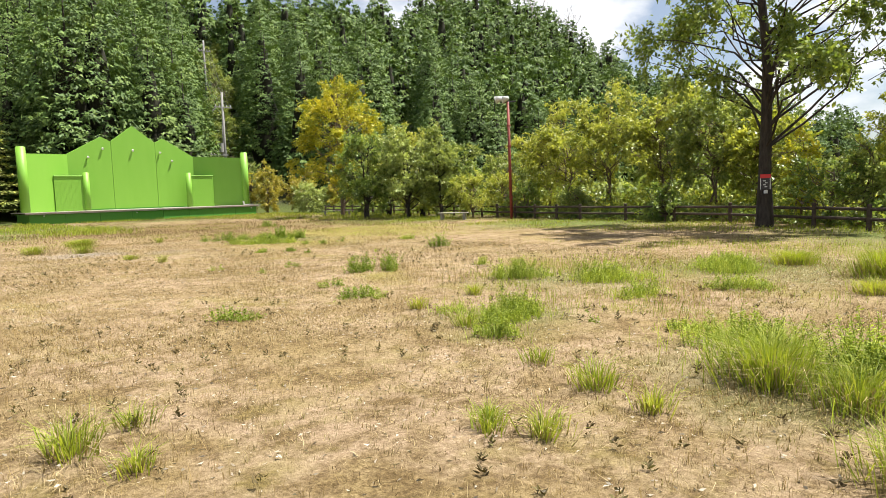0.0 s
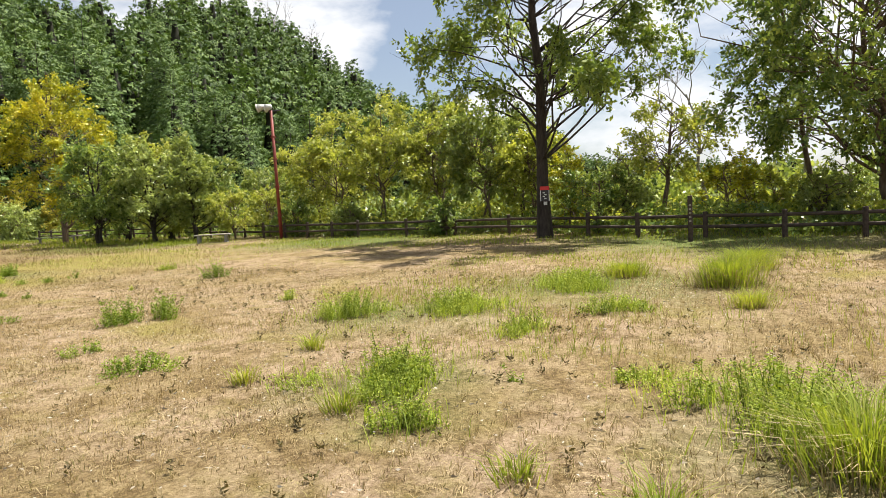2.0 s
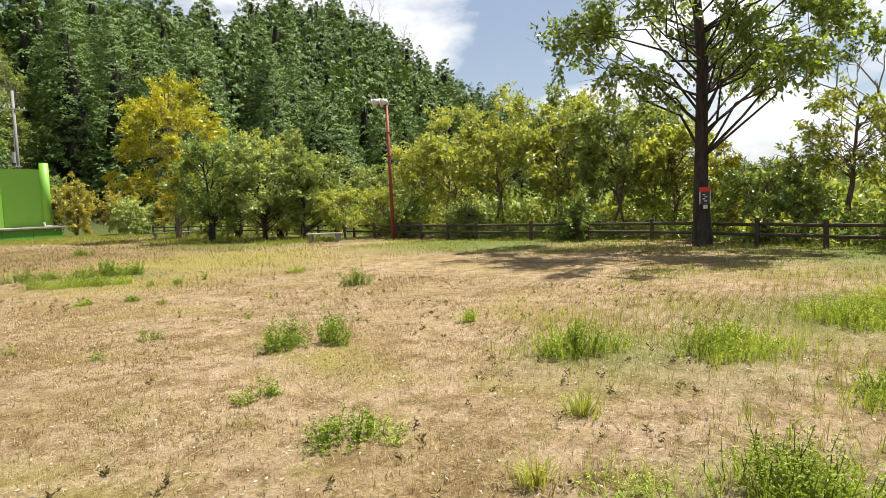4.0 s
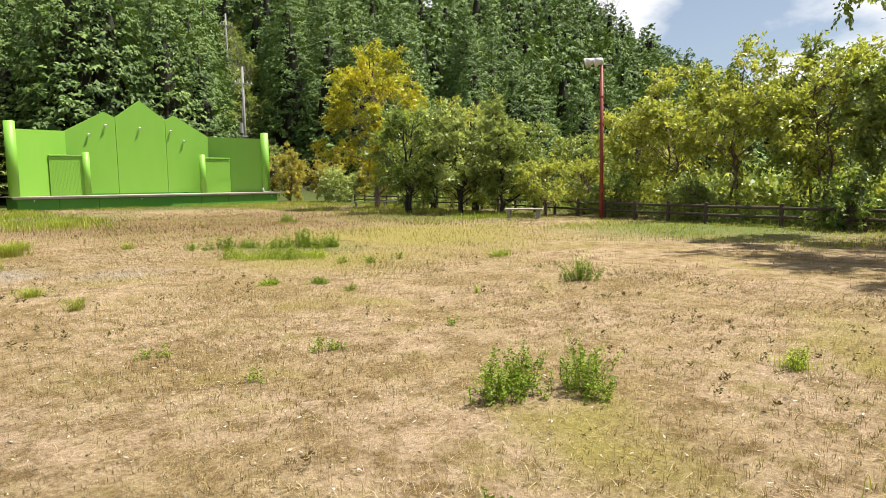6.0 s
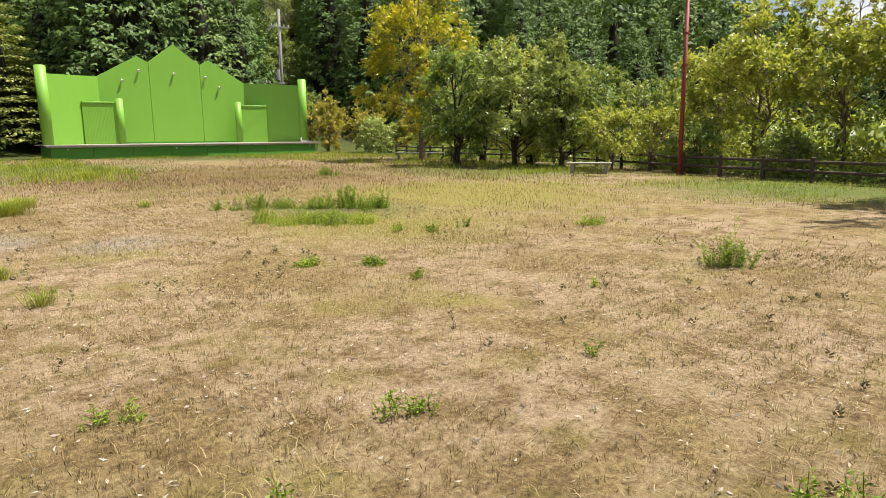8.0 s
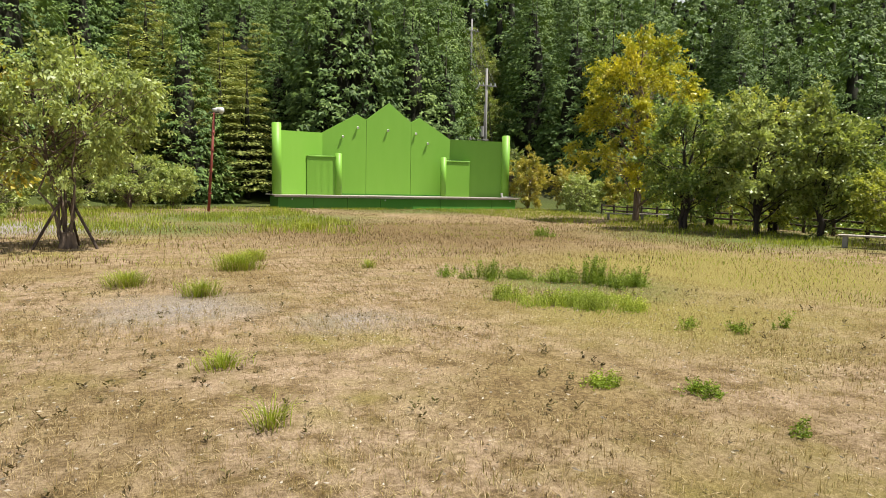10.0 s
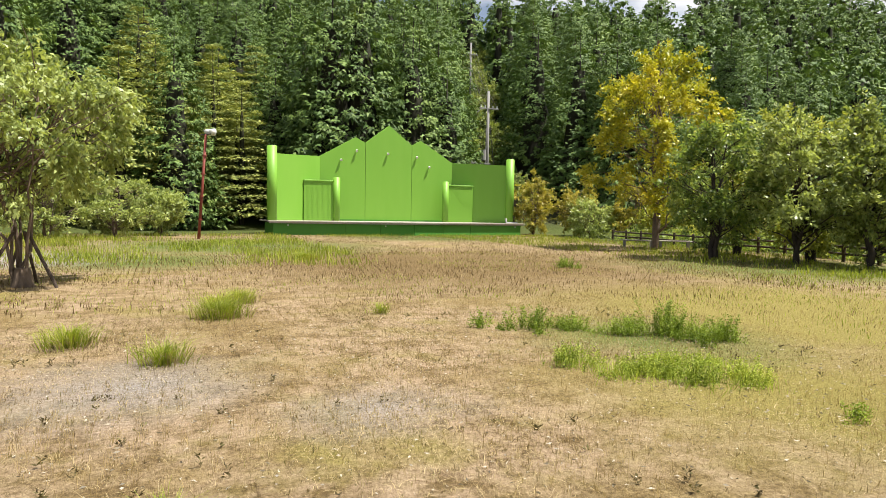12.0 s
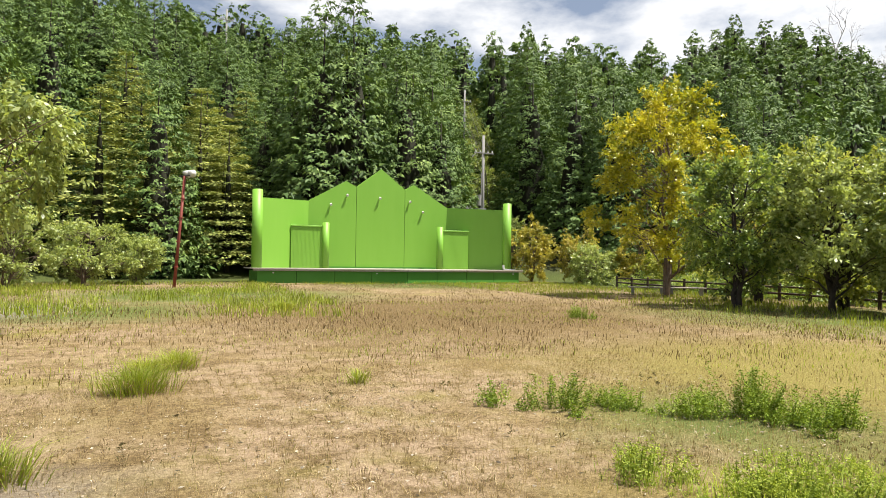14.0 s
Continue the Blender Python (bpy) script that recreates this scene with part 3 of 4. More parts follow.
# ---- trees ----
def broadleaf(name, x, y, h, crown_r, crown_z0, leaf_mat, bark, label, seed, trunk_r=0.18, clusters=40, leaves=7000, leaf=0.14, cl_r=0.75, stems=1, lean=(0, 0), squash=1.0, category="tree", group="", spread=0.0, weep=0.0, top=0.75, rise=0.15):
    """Trunk or stems, limbs to many clumps, and loose leaves round the clumps."""
    rng = np.random.default_rng(seed)
    z0 = float(hill(x, y))
    t = thing(name, x, y, z0, label, category, group)
    mid = np.array([lean[0], lean[1], (h + crown_z0) / 2])
    half = (h - crown_z0) / 2
    d = unit(rng.normal(size=(clusters, 3)))
    rad = rng.uniform(0.35, 1.0, clusters) ** 0.6
    lobe = 1.0 + 0.3 * np.sin(d[:, 0] * 4.1 + seed) * np.sin(d[:, 1] * 3.7 + seed * 2) + 0.16 * np.sin(d[:, 2] * 7 + seed)
    rad = rad * lobe
    cen = mid + d * rad[:, None] * np.array([crown_r, crown_r * squash, half]) * 0.86
    # narrower above, uneven all round
    f = (cen[:, 2] - crown_z0) / max(0.1, h - crown_z0)
    cen[:, :2] = mid[:2] + (cen[:, :2] - mid[:2]) * np.clip(1.15 - 0.55 * np.clip(f - 0.35, 0, 1), 0.3, 1.2)[:, None]
    lines, stem_tops = [], []
    for s in range(stems):
        a = rng.uniform(0, 6.28)
        off = np.array([math.cos(a), math.sin(a), 0]) * (0 if stems == 1 else trunk_r * 0.9)
        up = mid * np.array([1, 1, 0]) + off * (3 + 6 * spread) + np.array([0, 0, crown_z0 + (h - crown_z0) * top])
        ln = bent(off + np.array([0, 0, -0.15]), up, trunk_r, trunk_r * 0.22, rng, 8, 0.018 if stems > 1 else 0.007)
        ln[0] = (ln[0][0], trunk_r * 1.35)
        lines.append(ln)
        stem_tops.append(ln)
    for c in cen:
        ln = stem_tops[rng.integers(stems)]
        zs = np.array([p[0][2] for p in ln])
        zt = max(min(zs[1] * 0.6 + 0.2, 0.4), crown_z0 * 0.9, min(c[2] - np.linalg.norm(c[:2] - mid[:2]) * rng.uniform(0.35, 0.9), zs[-1]))
        s = np.interp(zt, zs, np.arange(len(ln)))
        i = min(int(s), len(ln) - 2)
        root = ln[i][0] + (ln[i + 1][0] - ln[i][0]) * (s - i)
        r0 = (ln[i][1] + (ln[i + 1][1] - ln[i][1]) * (s - i)) * (0.45 if stems > 1 else 0.26)
        lines.append(bent(root, c, max(r0, 0.018), 0.008, rng, 5, 0.05, 0.04))
        for _ in range(2):
            lines.append(bent(root + (c - root) * rng.uniform(0.55, 0.9), c + rng.normal(size=3) * cl_r * 0.7, 0.014, 0.004, rng, 3, 0.05))
    hold("trunk", tubes("trunk", lines, bark), t)
    # leaves sit along twigs that fan out from each clump
    tw = max(clusters * 5, leaves // 24)
    home = rng.integers(0, clusters, tw)
    outw = unit((cen[home] - mid) / np.array([crown_r, crown_r * squash, half]))
    td = unit(outw * 0.55 + rng.normal(size=(tw, 3)) * 0.75 + np.array([0, 0, rise]))
    tl = cl_r * rng.uniform(0.5, 1.5, tw) * rng.uniform(0.6, 1.2, clusters)[home]
    tb = cen[home] + rng.normal(size=(tw, 3)) * cl_r * 0.2
    which = rng.integers(0, tw, leaves)
    s = rng.uniform(0.05, 1.0, leaves) ** 0.8
    off = td[which] * (tl[which] * s)[:, None]
    off[:, 2] -= 0.22 * cl_r * s * s * (1 + 2 * weep)
    p = tb[which] + off + rng.normal(size=(leaves, 3)) * leaf * 0.32
    p[:, 2] = np.maximum(p[:, 2], 0.12)
    dr = td[which] * 0.55 + rng.normal(size=(leaves, 3)) * 0.6 + np.array([0, 0, -0.3 - weep])
    hold("crown", leaf_mesh("crown", p, dr, leaf, leaf * 0.5, leaf_mat, rng), t)
    return t


# the tall oak with its red sign, inside the fence
oak = broadleaf("oak_tree", 19.2, -2.35, 14.5, 5.2, 3.0, L_oak, M_bark, "tall oak with dark trunk and open leafy crown", 11, 0.24, 85, 34000, 0.18, 0.9, top=0.9)
sg = thing("warning_sign", 18.86, -2.47, 1.3, "small red, black and white sign tied to the oak trunk", "sign", rz=15)
part("panel", box(bmesh.new(), -0.02, 0.0, -0.2, 0.2, 0.0, 0.62), M_dark, sg, "black sign panel")
part("red_band", box(bmesh.new(), -0.026, -0.022, -0.2, 0.2, 0.46, 0.62), M_signred, sg, "red band")
part("white_border", box(bmesh.new(), -0.026, -0.022, -0.2, -0.165, 0.0, 0.455), M_white, sg)
part("white_border", box(bmesh.new(), -0.026, -0.022, 0.165, 0.2, 0.0, 0.455), M_white, sg)
for dy, dz in ((0.04, 0.33), (-0.03, 0.25), (0.04, 0.17), (-0.02, 0.09)):
    part("letter_bar", box(bmesh.new(), -0.026, -0.022, dy - 0.05, dy + 0.05, dz, dz + 0.04), M_white, sg, "white illegible writing")
part("tag", box(bmesh.new(), -0.015, 0.0, -0.09, 0.06, -0.17, -0.03), M_white, sg, "small white tag")
sg.scale = (1.0, 0.8, 0.82)

broadleaf("broadleaf_tree", 20.2, -13.2, 12.0, 4.8, 1.3, L_dark, M_bark2, "large dark-leaved tree with two leaning stems beyond the fence", 21, 0.15, 115, 44000, 0.18, 1.0, 2, (-0.8, 0.9))
broadleaf("yellowing_tree", 21.5, -11.2, 10.6, 2.2, 8.2, L_yellow, M_bark2, "slender tree with yellowing feathery leaves", 23, 0.1, 22, 2600, 0.16, 0.7, lean=(0.2, 1.4))
broadleaf("yellow_tree", 25.6, 30.2, 12.0, 3.4, 0.5, L_yellow, M_bark2, "tree with golden yellow autumn leaves above a bench", 31, 0.11, 80, 21000, 0.19, 0.8, 3, top=0.9, rise=0.5)
for i, (x, y, h, r, m, s, n) in enumerate(((22.6, 23.6, 6.2, 2.2, L_dark, 41, 8000), (23.9, 20.8, 6.2, 2.1, L_olive, 42, 8000), (24.6, 18.6, 5.6, 1.9, L_mid, 43, 8000), (26.6, 26.0, 6.0, 2.3, L_dark, 44, 7000), (26.2, 22.0, 6.9, 2.2, L_ygreen, 46, 7000))):
    broadleaf("broadleaf_tree", x, y, h, r, 0.35, m, M_bark, "bushy round-headed green tree with several dark stems", s, 0.1, 60, int(n * 1.5), 0.17, 0.68, 3, group="trees at the field's edge", spread=0.3)
broadleaf("shrub", 24.3, 15.6, 2.6, 1.5, 0.4, L_ygreen, M_bark2, "low spreading yellow-green shrub by the fence", 47, 0.05, 34, 4500, 0.14, 0.45, 4, category="shrub", spread=0.4)
broadleaf("shrub", 26.0, 14.6, 2.8, 1.5, 0.3, L_ygreen, M_bark2, "low spreading yellow-green shrub by the fence", 48, 0.05, 34, 4500, 0.14, 0.45, 4, category="shrub", spread=0.4)
# the light row beyond the fence
for i, (x, y, h, r, m, s) in enumerate(((27.0, 10.8, 6.6, 2.3, L_ygreen, 51), (26.2, 7.6, 6.8, 2.4, L_ygreen, 52), (26.0, 4.4, 6.5, 2.3, L_ygreen, 53), (25.0, 1.6, 5.6, 2.0, L_mid, 54), (24.6, -0.6, 4.6, 1.8, L_ygreen, 55), (29.5, 13.5, 5.5, 2.2, L_ygreen, 56), (30.0, 6.0, 7.2, 2.6, L_mid, 57), (29.0, 1.0, 6.0, 2.4, L_mid, 58))):
    broadleaf("light_tree", x, y, h, r, 1.2, m, M_bark2, "slender tree with thin yellow-green leaves beyond the fence", s, 0.07, 52, 9000, 0.18, 0.66, 2, group="trees beyond the fence", spread=0.5)
for i, (x, y, h, r, m, s, lab) in enumerate(((20.6, -4.0, 2.5, 1.1, L_dark, 61, "round dark green shrub by the fence"), (21.4, -4.9, 3.0, 1.1, L_mid, 62, "leafy green shrub beyond the fence"),
                                             (20.6, -8.4, 2.6, 1.2, L_yellow, 63, "low shrub with orange and yellow leaves"), (19.4, -11.0, 1.7, 0.8, L_mid, 64, "round dark green shrub by the fence"),
                                             (22.2, -9.8, 2.2, 1.1, L_ygreen, 65, "low yellow-green shrub beyond the fence"), (23.0, -12.2, 2.3, 1.3, L_mid, 66, "low green shrub beyond the fence"), (22.4, -2.6, 3.5, 0.55, L_yellow, 67, "thin bright yellow-green sapling"),
                                             (22.0, 2.6, 1.5, 0.9, L_dark, 68, "low dark shrub by the fence"), (24.4, 8.6, 1.6, 0.9, L_mid, 69, "low green shrub by the fence"), (25.2, 12.3, 1.9, 1.0, L_dark, 70, "low dark shrub by the fence"))):
    broadleaf("shrub", x, y, h, r, 0.15, m, M_bark2, lab, s, 0.04, 28, 3600, 0.13, 0.42, 4, category="shrub", spread=0.4)
broadleaf("small_tree", 21.6, -6.2, 5.0, 1.9, 2.0, L_ygreen, M_bark2, "small crooked tree with thin yellow-green crown", 71, 0.11, 36, 4000, 0.15, 0.6, 1, (0.3, -0.4))


def bare_tree(x, y, h, seed, label, r=0.09):
    rng = np.random.default_rng(seed)
    t = thing("bare_tree", x, y, float(hill(x, y)), label, "tree")
    lines = []

    def grow(p, d, ln, r, lev):
        q = p + d * ln
        lines.append(bent(p, q, r, r * 0.6, rng, 4, 0.03))
        if lev:
            for _ in range(3):
                grow(p + (q - p) * rng.uniform(0.65, 1), unit(d + rng.normal(size=3) * 0.55 + np.array([0, 0, 0.12])), ln * rng.uniform(0.5, 0.72), r * 0.55, lev - 1)

    grow(np.array([0, 0, -0.1]), np.array([0.03, 0.02, 1.0]), h * 0.55, r, 4)
    hold("trunk", tubes("trunk", lines, M_bark_pale, 5), t)


bare_tree(23.4, -7.6, 6.6, 5, "leafless pale grey tree beyond the fence")
bare_tree(25.5, -11.6, 8.4, 6, "leafless pale grey tree beyond the fence")

bare_tree(193.5, 134.0, 24.0, 7, "dead pale conifer snag on the ridge", 0.32)
bare_tree(206.0, 126.0, 20.0, 8, "dead pale conifer snag on the ridge", 0.28)

# tree held by wooden stakes at the other side of the field
broadleaf("staked_tree", -0.75, 20.1, 5.4, 2.2, 1.7, L_olive, M_bark2, "many-stemmed young tree with hanging leaves, held by stakes", 81, 0.04, 64, 15000, 0.125, 0.54, 8, spread=2.6, weep=0.5, top=0.55)
bm = bmesh.new()
rod(bm, (0, 0, -0.1), (0, 0, 0.4), 0.24, 0.15, 12)
stump = thing("tree_stump", -0.75, 20.1, 0, "thick gnarled stump at the foot of the staked tree", "stump")
part("stump", bm, M_bark2, stump)
for a in (200, 330, 80):
    s = thing("stake", -0.75, 20.1, 0, "brown wooden stake leaning against the tree", "stake", "stakes round the tree", a)
    part("stake", rod(bmesh.new(), (0.8, 0, -0.05), (0.14, 0, 1.15), 0.035, 0.035, 8), M_fence, s)
broadleaf("russet_tree", -3.4, 21.6, 5.4, 2.2, 1.4, L_orange, M_bark2, "tree with thinning russet and orange leaves", 82, 0.1, 46, 7000, 0.17, 0.7, 2, spread=0.5)

# shrubs between field and wood
for i, (x, y, h, r, m, s) in enumerate(((-3.5, 43.0, 4.0, 2.4, L_olive, 91), (-0.6, 46.0, 3.6, 2.0, L_olive, 92), (1.8, 48.5, 3.0, 1.5, L_olive, 93), (-7.0, 40.0, 4.5, 2.6, L_mid, 94), (-10.5, 36.0, 5.0, 2.6, L_ygreen, 95), (-6.0, 35.0, 2.2, 1.6, L_olive, 96))):
    broadleaf("shrub", x, y, h, r, 0.1, m, M_bark2, "dense yellow-green shrub at the edge of the wood", s, 0.06, 56, 9000, 0.16, 0.55, 4, category="shrub", group="shrubs at the wood's edge", spread=0.5)
for i, (x, y, h, r, m, s) in enumerate(((32.0, 52.5, 5.2, 2.2, L_orange, 101), (34.5, 49.0, 4.6, 2.2, L_orange, 102), (33.0, 45.5, 3.0, 1.8, L_olive, 103), (36.0, 44.0, 5.2, 2.4, L_orange, 104), (32.5, 57.0, 6.2, 2.3, L_mid, 105), (38.0, 40.0, 5.4, 2.6, L_dark, 106), (33.8, 38.0, 3.0, 1.8, L_ygreen, 107), (35.0, 33.0, 4.6, 2.4, L_orange, 108), (33.5, 28.0, 4.0, 2.4, L_mid, 109), (32.0, 23.0, 4.2, 2.4, L_dark, 110), (31.5, 18.5, 4.5, 2.4, L_mid, 111))):
    broadleaf("shrub", x, y, h, r, 0.2, m, M_bark2, "loose shrub with green and russet leaves beside the wood", s, 0.07, 50, 7500, 0.19, 0.62, 4, category="shrub", group="shrubs beside the stage", spread=0.5)


# ---- conifers of the hill ----
def conifer_shape(seed, h, r, boughs, sprays, size, core=0.6, lump=0.34, flat=0.75, tiers=0, bare=0.05, power=0.62):
    """Corners and triangles of a conifer: a shell of small domed boughs, each of narrow drooping sprays, round a dense inside."""
    rng = np.random.default_rng(seed)
    u = 1 - rng.uniform(0.0, 1.0, boughs) ** 0.7
    if tiers:
        u = (np.floor(u * tiers) + rng.uniform(0, 0.25, boughs)) / tiers
    u = np.clip(u, 0, 0.985)
    a = rng.uniform(0, 2 * np.pi, boughs)
    lobe = 1 + 0.1 * np.sin(a * 3 + seed + 5 * u) + 0.08 * np.sin(a * 5 - 9 * u)
    ln = r * (1 - u) ** power * lobe * np.clip(0.7 + u * 4, 0, 1) * rng.uniform(0.5 if tiers else 0.8, 1.1, boughs) + 0.08
    out = np.stack([np.cos(a), np.sin(a), 0 * a], 1)
    side = np.stack([-np.sin(a), np.cos(a), 0 * a], 1)
    up = np.array([0, 0, 1.0])
    z = h * (bare + (1 - bare) * u) - 0.16 * ln
    w = np.repeat(np.arange(boughs), sprays)
    n = len(w)
    big = lump * (0.55 + 0.75 * (1 - u)) * rng.uniform(0.7, 1.4, boughs)
    o, sd = rng.uniform(-1.3, 0.7, n), rng.normal(size=n) * 0.75
    dome = -flat * 0.45 * (o * o + sd * sd) + rng.normal(size=n) * 0.22 * flat
    p = out[w] * (ln[w] + big[w] * o)[:, None] + side[w] * (big[w] * sd)[:, None] + up * (z[w] + big[w] * dome)[:, None]
    hang = 0.4 if tiers else 0.0
    d = unit(out[w] * (0.4 + hang) + side[w] * (rng.normal(size=n) * 0.7)[:, None] + up * (rng.uniform(-1.3, 0.15, n) * flat)[:, None] + rng.normal(size=(n, 3)) * 0.15)
    face = out[w] * (0.7 - hang) + up * 0.75 + rng.normal(size=(n, 3)) * 0.3
    across = unit(np.cross(d, face))
    sz = (size * rng.uniform(0.6, 1.3, n) * (0.5 + 0.5 * (1 - u[w])))[:, None]
    sv = np.stack([p - across * sz * 0.3, p + across * sz * 0.3, p + d * sz], 1).reshape(-1, 3)
    sf = np.arange(n * 3).reshape(n, 3)
    # inner body that shows between the boughs and carries their painted shade
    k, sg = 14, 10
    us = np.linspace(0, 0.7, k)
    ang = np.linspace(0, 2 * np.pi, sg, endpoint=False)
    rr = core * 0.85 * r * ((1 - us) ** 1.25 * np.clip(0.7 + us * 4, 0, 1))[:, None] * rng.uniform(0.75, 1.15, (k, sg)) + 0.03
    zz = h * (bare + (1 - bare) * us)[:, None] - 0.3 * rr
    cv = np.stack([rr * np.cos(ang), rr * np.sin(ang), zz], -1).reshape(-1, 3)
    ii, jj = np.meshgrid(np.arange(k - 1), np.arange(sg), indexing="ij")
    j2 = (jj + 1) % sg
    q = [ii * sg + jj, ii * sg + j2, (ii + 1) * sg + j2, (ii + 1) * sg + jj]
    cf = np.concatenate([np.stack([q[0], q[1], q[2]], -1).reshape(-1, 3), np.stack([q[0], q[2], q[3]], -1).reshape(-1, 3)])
    return (sv, sf), (cv, cf)


def conifer(seed, h, r, mat, label, group, **shape):
    t = thing("conifer", 0, 0, 0, label, "conifer", group)
    rng0 = np.random.default_rng(seed)
    hold("trunk", tubes("trunk", [bent((0, 0, -1.0), (0, 0, h * 0.93), r * 0.07, 0.02, rng0, 6, 0.003)], M_bark), t)
    outer, inner = conifer_shape(seed, h, r, **shape)
    hold("crown", fast_mesh("crown", *outer, mat), t)
    # dark body inside the shell, its colour standing in for inner shade
    hold("inner_crown", fast_mesh("inner_crown", *inner, M_inner_shade), t, "near-black inner body painting shade between the boughs")
    return t


def plant_hill():
    rng = np.random.default_rng(77)
    cand = []
    for th in np.arange(-9, 128, 1.0):
        foot = np.interp(th, H_ANG, H_FOOT)
        far = np.interp(th, H_ANG, H_FAR)
        r = foot - 2 + rng.uniform(0, 3)
        while r < far + 8:
            step = 5.0 + 0.014 * r
            # keep the spacing even across the bearing too
            if rng.uniform() < min(1.0, r * math.radians(1.0) / 5.3):
                a = math.radians(th + rng.uniform(-0.5, 0.5))
                cand.append((r * math.cos(a), r * math.sin(a), r, th))
            r += step * rng.uniform(0.85, 1.15)
    near = [c for c in cand if c[2] < 112 and c[3] > 30]
    near.sort(key=lambda c: c[2])
    near = near[:280]
    chosen = set(near)
    lab = "tall dark green conifer of the planted hillside"
    protos = [conifer(300 + i, 17.0 + 0.8 * i, 4.3, L_conifer, lab, "conifers on the near slope", boughs=760, sprays=13, size=0.43) for i in range(4)]
    firs = [conifer(320 + i, 14.5, 4.8, L_fir, "light green conifer with flat layered boughs", "conifers on the near slope", boughs=560, sprays=15, size=0.38, core=0.12, lump=0.6, flat=0.3, tiers=15, bare=0.12, power=0.75) for i in range(2)]
    used = {}
    for x, y, r, th in near:
        strip = abs((x - 34) * 31.5 - (y - 64.5) * 14.4) / 34.6 < 4.2
        if strip:
            continue
        fir = th > 80 and r < 84 and rng.uniform() < 0.8
        src = (firs if fir else protos)[rng.integers(2 if fir else 4)]
        s = rng.uniform(0.7, 1.2) * (1.25 if rng.uniform() < 0.08 else 1.0) 
        m = pose(x, y, float(hill(x, y)) - 0.2, 0, 0, rng.uniform(0, 360))
        ob = copy_thing(src, m) if src in used else src
        used[src] = 1
        ob.matrix_basis = m
        ob.scale = (s * rng.uniform(0.9, 1.12), s * rng.uniform(0.9, 1.12), s)
    # the far wood, past counting
    bags = [[[], [], 0], [[], [], 0]]
    temp = []
    for i in range(4):
        temp.append(conifer_shape(340 + i, 15.5, 3.8, boughs=120, sprays=9, size=1.15, lump=0.5))
    for c in cand:
        if c in chosen:
            continue
        x, y, r, th = c
        if abs((x - 34) * 31.5 - (y - 64.5) * 14.4) / 34.6 < 4.2 and r < 135:
            continue
        outer, inner = temp[rng.integers(4)]
        a = rng.uniform(0, 6.28)
        s = rng.uniform(0.65, 1.25) * (0.6 if th < 10 else 1)
        rot = np.array([[math.cos(a), -math.sin(a), 0], [math.sin(a), math.cos(a), 0], [0, 0, 1]])
        size = np.array([s, s, s * rng.uniform(0.9, 1.15)])
        for bag, (v, f) in zip(bags, (outer, inner)):
            bag[0].append(v @ rot.T * size + [x, y, float(hill(x, y)) - 0.3])
            bag[1].append(f + bag[2])
            bag[2] += len(v)
    # the second mesh holds the insides, coloured as shade within the far crowns
    for bag, mat, name, lab in zip(bags, (L_conifer, M_inner_shade), ("far_conifer_wood", "far_conifer_shade_cores"), ("dense dark green conifer wood covering the hill", "near-black inner bodies painting shade into the far conifer wood")):
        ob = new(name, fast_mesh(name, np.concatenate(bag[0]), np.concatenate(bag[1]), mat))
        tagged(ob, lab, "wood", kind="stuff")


plant_hill()


for i in range(9):
    q = 0.25 + 0.2 * i
    broadleaf("young_tree", 34 + 14.4 * q + (-1.5, 1.6, 0.2)[i % 3], 64.5 + 31.5 * q, 6.5, 2.6, 0.4, L_mid, M_bark2, "light green young tree under the power cables", 130 + i, 0.08, 36, 3200, 0.32, 0.9, 2, group="young trees under the cables", spread=0.5)


